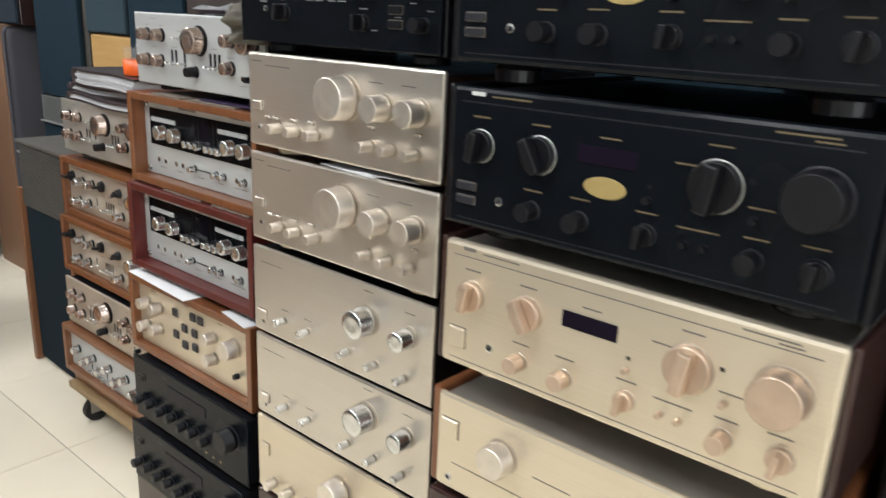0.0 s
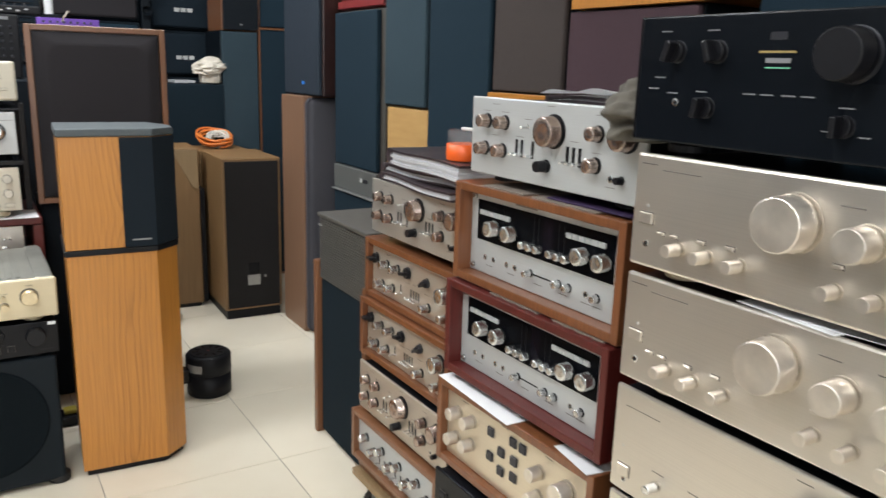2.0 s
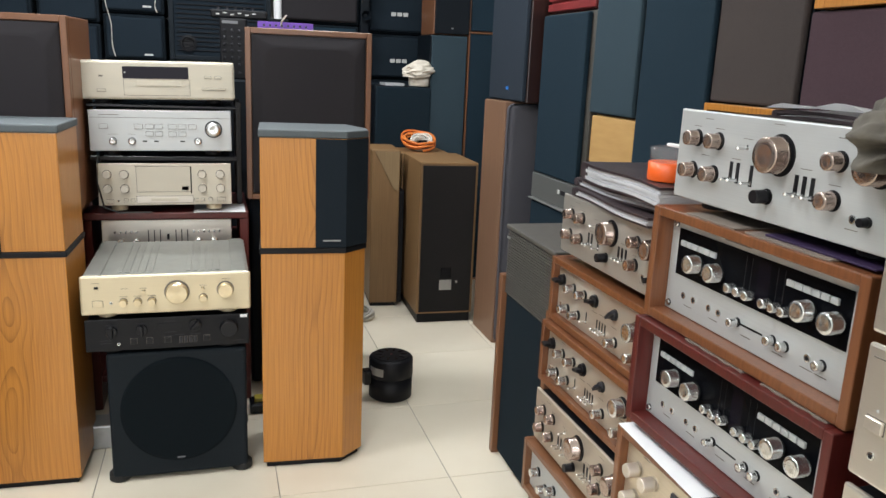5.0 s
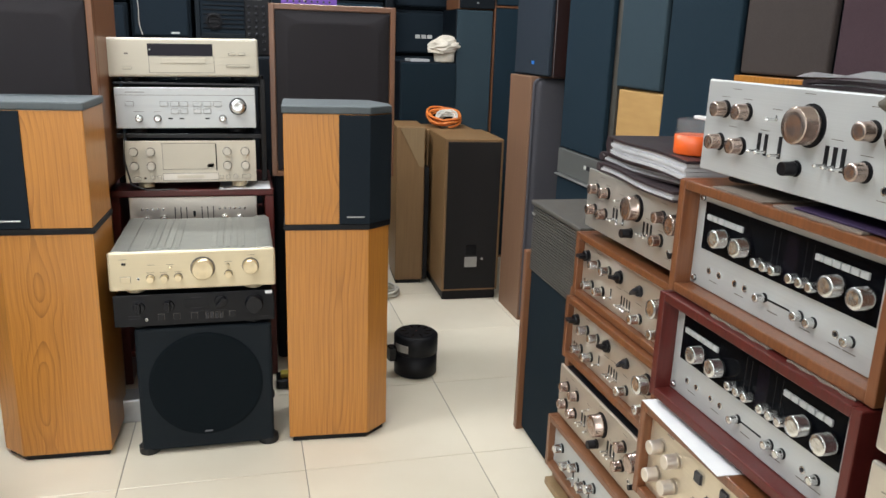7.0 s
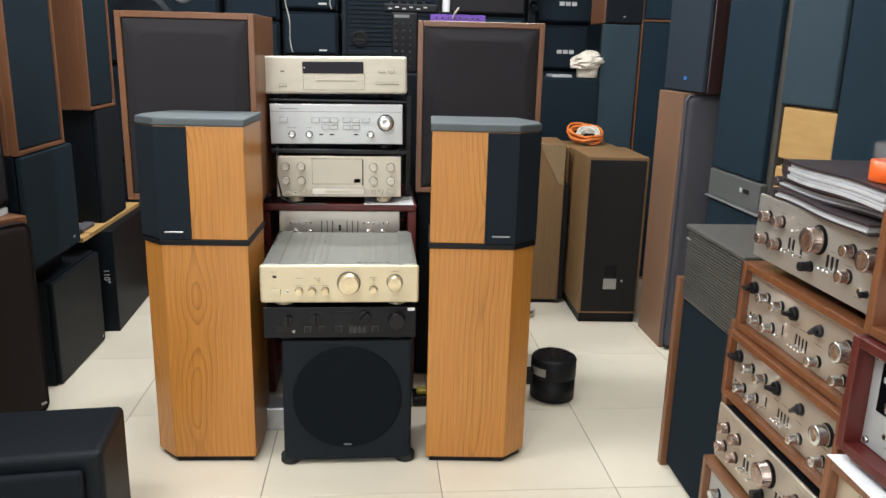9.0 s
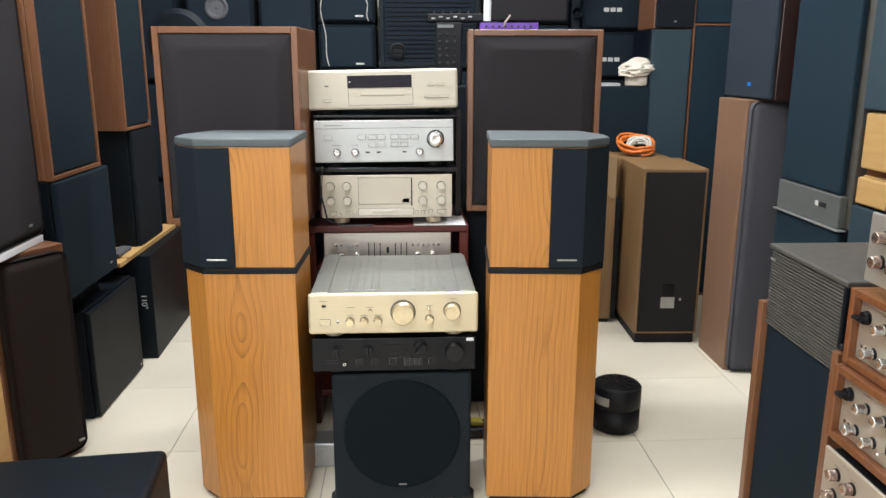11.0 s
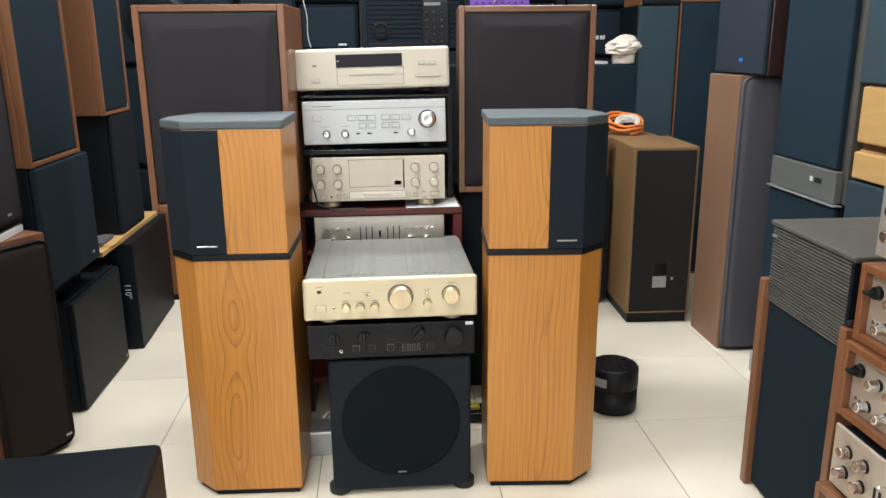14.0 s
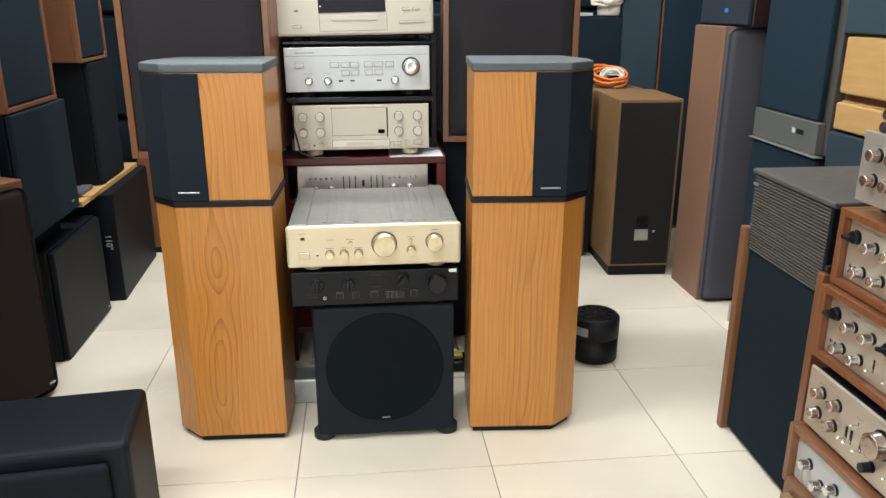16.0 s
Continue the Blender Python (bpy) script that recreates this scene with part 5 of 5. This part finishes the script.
    part("indicator", box(-0.003, 0.003, -0.003, 0.003, 0.1903, 0.192), "red", t)
    part("plug_box", box(-0.022, 0.022, -0.118, -0.088, 0.07, 0.135, 0.005), "black_gloss", t)


fan_heater(pose(-3.095, 0.715, 0, 0, 0, 10) @ Matrix.Diagonal((0.93, 0.93, 0.85, 1)))
tagged(new("power_cable", finish(tube([(-3.10, 0.604, 0.10), (-3.12, 0.60, 0.19), (-3.14, 0.585, 0.205), (-3.16, 0.55, 0.17), (-3.18, 0.51, 0.06), (-3.19, 0.49, 0.006), (-3.26, 0.47, 0.006)], 0.004), "power_cable", "cable_black")), "thin black power cable on the floor", "cable")


def coil(name, m, r, n, thick, material, label, seed):
    rng = random.Random(seed)
    pts = []
    for i in range(n * 18):
        a = 2 * math.pi * i / 18
        q = r * (1 + 0.14 * math.sin(a * 0.37 + seed) + 0.02 * rng.uniform(-1, 1))
        pts.append((q * math.cos(a), q * 0.8 * math.sin(a), thick + thick * 1.0 * (i // 18) + 0.008 * abs(math.sin(i * 0.61))))
    ob = new(name, finish(tube(pts, thick, 6), name, material))
    ob.matrix_world = m
    return tagged(ob, label, "cable")


coil("cable_coil", pose(-4.44, 1.140, 0.800, 0, 14, 0), 0.098, 6, 0.006, "cable_orange", "coiled orange cable on a brown speaker", 1)
coil("cable_coil", pose(-4.43, 1.160, 0.792, 16, 20, 0), 0.062, 6, 0.006, "cable_white", "loose white cable inside an orange coil", 2)
coil("cable_coil", pose(-4.02, 0.75, 0.0), 0.09, 6, 0.005, "cable_white", "tangled white cable on the floor", 5)
coil("cable_coil", pose(-3.05, -0.20, 0.0), 0.07, 4, 0.005, "cable_white", "white cable on the floor beside the subwoofer", 7)


def rag(name, m, size, material, label, seed):
    """A crumpled heap of cloth."""
    bm = bmesh.new()
    bmesh.ops.create_icosphere(bm, subdivisions=5, radius=1.0)
    for v in bm.verts:
        n = noise.noise(v.co * 1.1 + Vector((seed, 0, 0)))
        fold = 1 - 2 * abs(noise.noise(Vector((v.co.x * 1.2, v.co.y * 1.2, v.co.z * 3.2)) + Vector((0, seed, 0))))
        k = 0.74 + 0.24 * n + 0.24 * fold + 0.03 * noise.noise(v.co * 6)
        v.co = Vector((v.co.x * size[0] * k, v.co.y * size[1] * k, max(0.0, (v.co.z * k + 0.55) * size[2])))
    me = finish(bm, name, material)
    for f in me.polygons:
        f.use_smooth = True
    ob = new(name, me)
    ob.matrix_world = m
    return tagged(ob, label, "cloth")


rag("rag", pose(-1.135, 0.842, 1.122, 0, 0, 20), (0.060, 0.095, 0.062), "grey_cloth", "crumpled grey brown rag on a silver amplifier", 3.1)


def bowl_with_cloth(m):
    t = thing("bowl", m, "pale bowl filled with crumpled off-white cloth", "bowl")
    part("dish", lathe([(0.068, 0), (0.074, 0.008), (0.078, 0.082), (0.073, 0.082), (0.068, 0.012)], 32, axis="z"), "linen", t, smooth=True)
    r = rag("cloth", pose(0, 0, 0.068, 8, 6, 30), (0.10, 0.135, 0.062), "linen", "crumpled off-white cloth", 4.4)
    del r["category"]
    r.parent = t


bowl_with_cloth(pose(-4.62, 1.18, 1.099) @ Matrix.Diagonal((0.75, 0.75, 0.85, 1)))
tagged(new("booklet", finish(box(-4.75, -4.60, 0.99, 1.095, 1.0985, 1.112, 0.001), "booklet", "sleeve")), "small stack of leaflets on a speaker", "booklet")


def bowed(w, d, z0, z1, lift, seed, x0=0.0, y0=0.0):
    """A soft slab that bows up a little in the middle and waves along its front edge."""
    bm = bmesh.new()
    n, k = 16, 6
    rows = []
    for z in (z0, z1):
        g = []
        for i in range(n + 1):
            u = i / n
            wave = lift * math.sin(math.pi * u) ** 0.8 + 0.0016 * math.sin(7 * u + seed)
            g.append([bm.verts.new((x0 + (w - x0) * u, y0 + 0.004 * math.sin(5 * u + seed) + (d - y0) * j / k, z + wave * (1 - 0.5 * j / k))) for j in range(k + 1)])
        rows.append(g)
    lo, hi = rows
    for i in range(n):
        for j in range(k):
            bm.faces.new((hi[i][j], hi[i + 1][j], hi[i + 1][j + 1], hi[i][j + 1]))
            bm.faces.new((lo[i][j + 1], lo[i + 1][j + 1], lo[i + 1][j], lo[i][j]))
        bm.faces.new((lo[i][0], lo[i + 1][0], hi[i + 1][0], hi[i][0]))
        bm.faces.new((hi[i][k], hi[i + 1][k], lo[i + 1][k], lo[i][k]))
    for j in range(k):
        bm.faces.new((lo[0][j + 1], lo[0][j], hi[0][j], hi[0][j + 1]))
        bm.faces.new((lo[n][j], lo[n][j + 1], hi[n][j + 1], hi[n][j]))
    return bm


def binder(m, w, d, h, label, pages="paper", lift=0.004, seed=0.0):
    t = thing("binder", m, label, "binder", "binders stacked on an amplifier")
    part("cover", bowed(w, d, 0, 0.004, lift, seed, -0.004, -0.004), "binder", t)
    part("cover", bowed(w, d, h - 0.005, h, lift, seed, -0.004, -0.006), "binder", t)
    spine = part("spine", tube([(-0.003, -0.004, h / 2 + 0.0005), (-0.003, d, h / 2 + 0.0005)], h / 2 - 0.0005, 14), "binder", t, smooth=True)
    n = 4 if h > 0.03 else 2
    for i in range(n):
        z = 0.0045 + (h - 0.010) * i / n
        part("sheet", bowed(w - 0.006, d - 0.01, z, z + (h - 0.010) / n - 0.0006, lift, seed, 0.012 + 0.004 * (i % 2), -0.005 + 0.003 * ((i * 3) % 2)), pages, t)


binder(pose(-2.055, 0.895, 0.9355, 0, 0, -3), 0.36, 0.26, 0.020, "dark vinyl document binder stacked on an amplifier", "sleeve", 0.0, 0.5)
binder(pose(-2.065, 0.905, 0.957, 0, 0, 1), 0.36, 0.26, 0.020, "dark vinyl document binder stacked on an amplifier", "sleeve", 0.0, 2.0)
binder(pose(-2.030, 0.905, 0.9785, 0, 0, -5), 0.36, 0.26, 0.040, "thick dark binder with loose pale sheets", "sleeve", 0.0, 3.4)
binder(pose(-1.43, 0.90, 1.160, 0, 0, 5), 0.30, 0.22, 0.012, "flat dark folder on a silver amplifier", "sleeve", 0.0)


def tape_dispenser(m):
    t = thing("glass_jar", m, "small clear cup with an orange band on binders", "cup")
    part("glass", lathe([(0.033, 0.032), (0.034, 0.058), (0.032, 0.058), (0.031, 0.032)], 32, axis="z"), M["clear"], t, smooth=True)
    part("band", lathe([(0.034, 0.0), (0.035, 0.002), (0.035, 0.0315), (0.034, 0.0318)], 32, axis="z"), "orange", t, "bright orange band", smooth=True)
    part("cap", box(-0.006, 0.034, -0.006, 0.006, 0.0585, 0.064, 0.002), "paper", t)


tape_dispenser(pose(-1.742, 0.93, 1.0200) @ Matrix.Diagonal((1.12, 1.12, 1.1, 1)))
for i, (x, y, z, w, d, rz) in enumerate(((-1.59, 0.792, 0.6045, 0.25, 0.10, -3), (-1.24, 0.803, 0.6045, 0.10, 0.10, -10), (-0.90, 0.768, 0.9556, 0.13, 0.12, -6), (-0.82, 0.764, 0.9568, 0.12, 0.12, 4))):
    bm = box(0, w, 0, d, 0, 0.0008)
    sheet = new("paper", finish(bm, "paper", "paper"))
    sheet.matrix_world = pose(x, y - 0.006, z, 0, 0, rz)
    tagged(sheet, "white paper sheet wedged between two amplifiers", "paper")
for x, y, z, w in ((-1.50, 0.818, 1.0035, 0.12), (-1.36, 0.818, 1.0035, 0.16), (-1.46, 0.814, 0.8098, 0.14), (-1.28, 0.814, 0.8098, 0.12)):
    outline = [(w * k / 12, -0.001 - 0.005 * abs(math.sin(k * 2.3 + x * 9))) for k in range(13)] + [(w, 0.15), (0, 0.15)]
    ob = new("cardboard", finish(prism(outline, 0, 0.0025), "cardboard", "card"))
    ob.matrix_world = pose(x, y, z)
    tagged(ob, "torn cardboard strip wedged between two amplifiers", "cardboard")


tagged(new("cloth_strip", finish(box(-1.33, -1.14, 0.824, 0.90, 1.0065, 1.0095, 0.001), "cloth_strip", "violet")), "dark violet cloth strip wedged under a silver amplifier", "cloth")


def curled_sheet(m, w, d):
    """A loose sheet whose front edge curls up."""
    bm = bmesh.new()
    n, k = 14, 6
    top = [[bm.verts.new((w * i / n, d * j / k, 0.010 * math.sin(i / n * 3.0) * (1 - j / k) ** 2 + 0.004 * math.sin(i * 0.9) * (1 - j / k))) for j in range(k + 1)] for i in range(n + 1)]
    for i in range(n):
        for j in range(k):
            bm.faces.new((top[i][j], top[i + 1][j], top[i + 1][j + 1], top[i][j + 1]))
    bmesh.ops.solidify(bm, geom=bm.faces[:], thickness=0.0012)
    ob = new("paper", finish(bm, "paper", "paper"))
    ob.matrix_world = m
    return tagged(ob, "curled white sheet lying on a dark folder", "paper")


curled_sheet(pose(-1.44, 0.885, 1.1745, 0, 0, 3), 0.22, 0.16)


def mixer(m):
    t = thing("mixer", m, "small black audio mixer standing on end", "mixer")
    part("body", box(-0.055, 0.055, 0, 0.06, 0, 0.25, 0.006), "black_matt", t)
    part("printed_strip", box(-0.045, 0.02, -0.001, -0.0002, 0.228, 0.240), "print_grey", t)
    kn = shared(("knob", "mixer"), lambda: lathe([(0.006, 0), (0.005, 0.010), (0.003, 0.011)], 14), "knob_grey")
    for i in range(3):
        for j in range(6):
            piece("knob", kn, t, -0.036 + 0.030 * i, 0.06 + 0.028 * j, 0)
    for i in range(3):
        part("fader", box(-0.041 + 0.030 * i, -0.031 + 0.030 * i, -0.008, -0.0002, 0.022, 0.032), "knob_grey", t)


def flat_console(m):
    t = thing("mixer", m, "flat black console with white printing on a mixer", "mixer")
    part("body", box(-0.09, 0.14, 0, 0.09, 0.0, 0.034, 0.006), "black_matt", t)
    for i in range(6):
        part("print", box(-0.07 + 0.03 * i, -0.055 + 0.03 * i, -0.0008, -0.0001, 0.012 + 0.006 * (i % 2), 0.017 + 0.006 * (i % 2)), "print_white", t)
    for i in range(5):
        part("knob", lathe([(0.006, 0.0345), (0.005, 0.044), (0.003, 0.045)], 12, axis="z"), "knob_grey", t).matrix_basis = pose(-0.06 + 0.035 * i, 0.03, 0)


flat_console(facing(-3.955, 0.19, 1.3715, "E", -6))
mixer(facing(-3.95, 0.19, 1.121, "E", -6))
speaker("speaker", facing(-3.9, 0.09, 0, "E"), 0.42, 0.30, 1.12, "black_box", "black_cloth", "black speaker behind the rack under the mixer", "panel")


def purple_unit(m):
    t = thing("audio_processor", m, "slim purple audio processor on a walnut speaker", "processor")
    part("body", box(0, 0.175, 0.004, 0.10, 0.003, 0.024, 0.002), "black_matt", t)
    part("faceplate", box(-0.010, 0.185, 0, 0.0038, 0.001, 0.026, 0.001), "purple", t, "purple metal faceplate")
    for i in range(8):
        k = part("knob", lathe([(0.0045, 0), (0.004, 0.010)], 12), "knob_grey", t)
        k.matrix_basis = pose(0.012 + 0.021 * i, 0, 0.013)
    part("plug", tube([(0.07, 0, 0.014), (0.075, -0.015, 0.03), (0.09, -0.018, 0.05)], 0.003), "cable_white", t)


purple_unit(facing(-3.37, 0.27, 1.3145, "E", -4))
tagged(new("bottle", finish(lathe([(0.02, 0), (0.021, 0.10), (0.014, 0.14), (0.012, 0.18)], 20, axis="z"), "bottle", "paper")), "slim white bottle standing between black speakers", "bottle").matrix_world = pose(-4.88, 0.448, 1.42)
tagged(new("bottle_shelf", finish(box(-5.0, -4.80, 0.40, 0.50, 0, 1.4195, 0.004), "bottle_shelf", "black_box")), "narrow black post between stage speakers", "post")
for y, z0, z1, bend in ((-0.395, 1.69, 1.19, 0.035), (-0.175, 1.69, 1.43, 0.022)):
    pts = [(-5.085, y - bend * math.sin(math.pi * (q / 24) ** 0.8) + 0.008 * math.sin(q * 0.5), z0 + (z1 - z0) * q / 24) for q in range(25)]
    tagged(new("hanging_cable", finish(tube(pts, 0.0026, 6), "hanging_cable", "cable_white")), "thin white cable hanging over black speakers", "cable")
tagged(new("hanging_cable", finish(tube([(-3.135, -0.255, 0.89), (-3.13, -0.262, 0.80), (-3.132, -0.245, 0.72), (-3.13, -0.20, 0.702), (-3.14, -0.10, 0.701)], 0.003, 6), "hanging_cable", "cable_black")), "thin black cable hanging in front of the rack", "cable")


def stool_disc(m):
    t = thing("cymbal_pad", m, "round black practice pad on a stand beside the speakers", "pad")
    part("pad", lathe([(0.13, 0), (0.145, 0.015), (0.145, 0.045), (0.12, 0.06)], 40), "black_box", t)
    part("post", tube([(0, 0.02, -0.12), (0, 0.02, -0.178)], 0.014, 12), "black_matt", t)
    part("plate", lathe([(0.07, -0.190), (0.07, -0.182), (0.03, -0.172)], 32, axis="z"), "black_matt", t)


tagged(new("paper", finish(box(-3.30, -3.146, 0.03, 0.20, 0.6972, 0.6985), "paper", "paper")), "white paper sheet on the rack shelf", "paper")
stool_disc(facing(-4.55, -1.05, 1.311, "E"))
t = thing("speaker", facing(-4.42, -0.935, 0, "E"), "tall plain walnut speaker cabinet turned to the wall", "speaker", L)
part("cabinet", box(-0.17, 0.17, 0, 0.28, 0.03, 1.120, 0.004), "walnut", t)
part("plinth", box(-0.16, 0.16, 0.01, 0.27, 0, 0.0295), "black_matt", t)
# odds and ends behind the right demonstration speaker
tagged(new("junction_box", finish(box(-3.10, -3.02, 0.20, 0.28, 0.0, 0.035, 0.006), "junction_box", "black_gloss")), "black plastic plug box on the floor", "plug box")
tagged(new("plug", finish(box(-3.08, -3.04, 0.215, 0.255, 0.0355, 0.05, 0.004), "plug", "yellow")), "yellow plastic plug on a black box", "plug")
tagged(new("adapter", finish(box(-2.95, -2.86, -0.30, -0.20, 0.0, 0.08, 0.006), "adapter", "foil")), "grey adapter box on the floor beside the subwoofer", "adapter")

tagged(new("floor_block", finish(box(-3.34, -3.24, 1.315, 1.372, 0, 0.075, 0.003), "floor_block", "foil")), "small grey metal block on the floor by the speakers", "block")

# ---- floor tiles ----
S = 0.506
slab = finish(box(-S / 2 + 0.0012, S / 2 - 0.0012, -S / 2 + 0.0012, S / 2 - 0.0012, -0.0028, 0.0, 0.0008, seg=1), "tile", "tile")
for i in range(-7, 11):
    for j in range(-5, 4):
        x, y = -2.475 + S * (i + 0.5), 0.258 + S * (j + 0.5)
        if X0 - 0.1 < x - S / 2 and x + S / 2 < X1 + 0.25 and Y0 - 0.4 < y - S / 2 and y + S / 2 < Y1 + 0.4:
            t = new("tile", slab)
            t.parent = floor
            t.location = (x, y, 0)
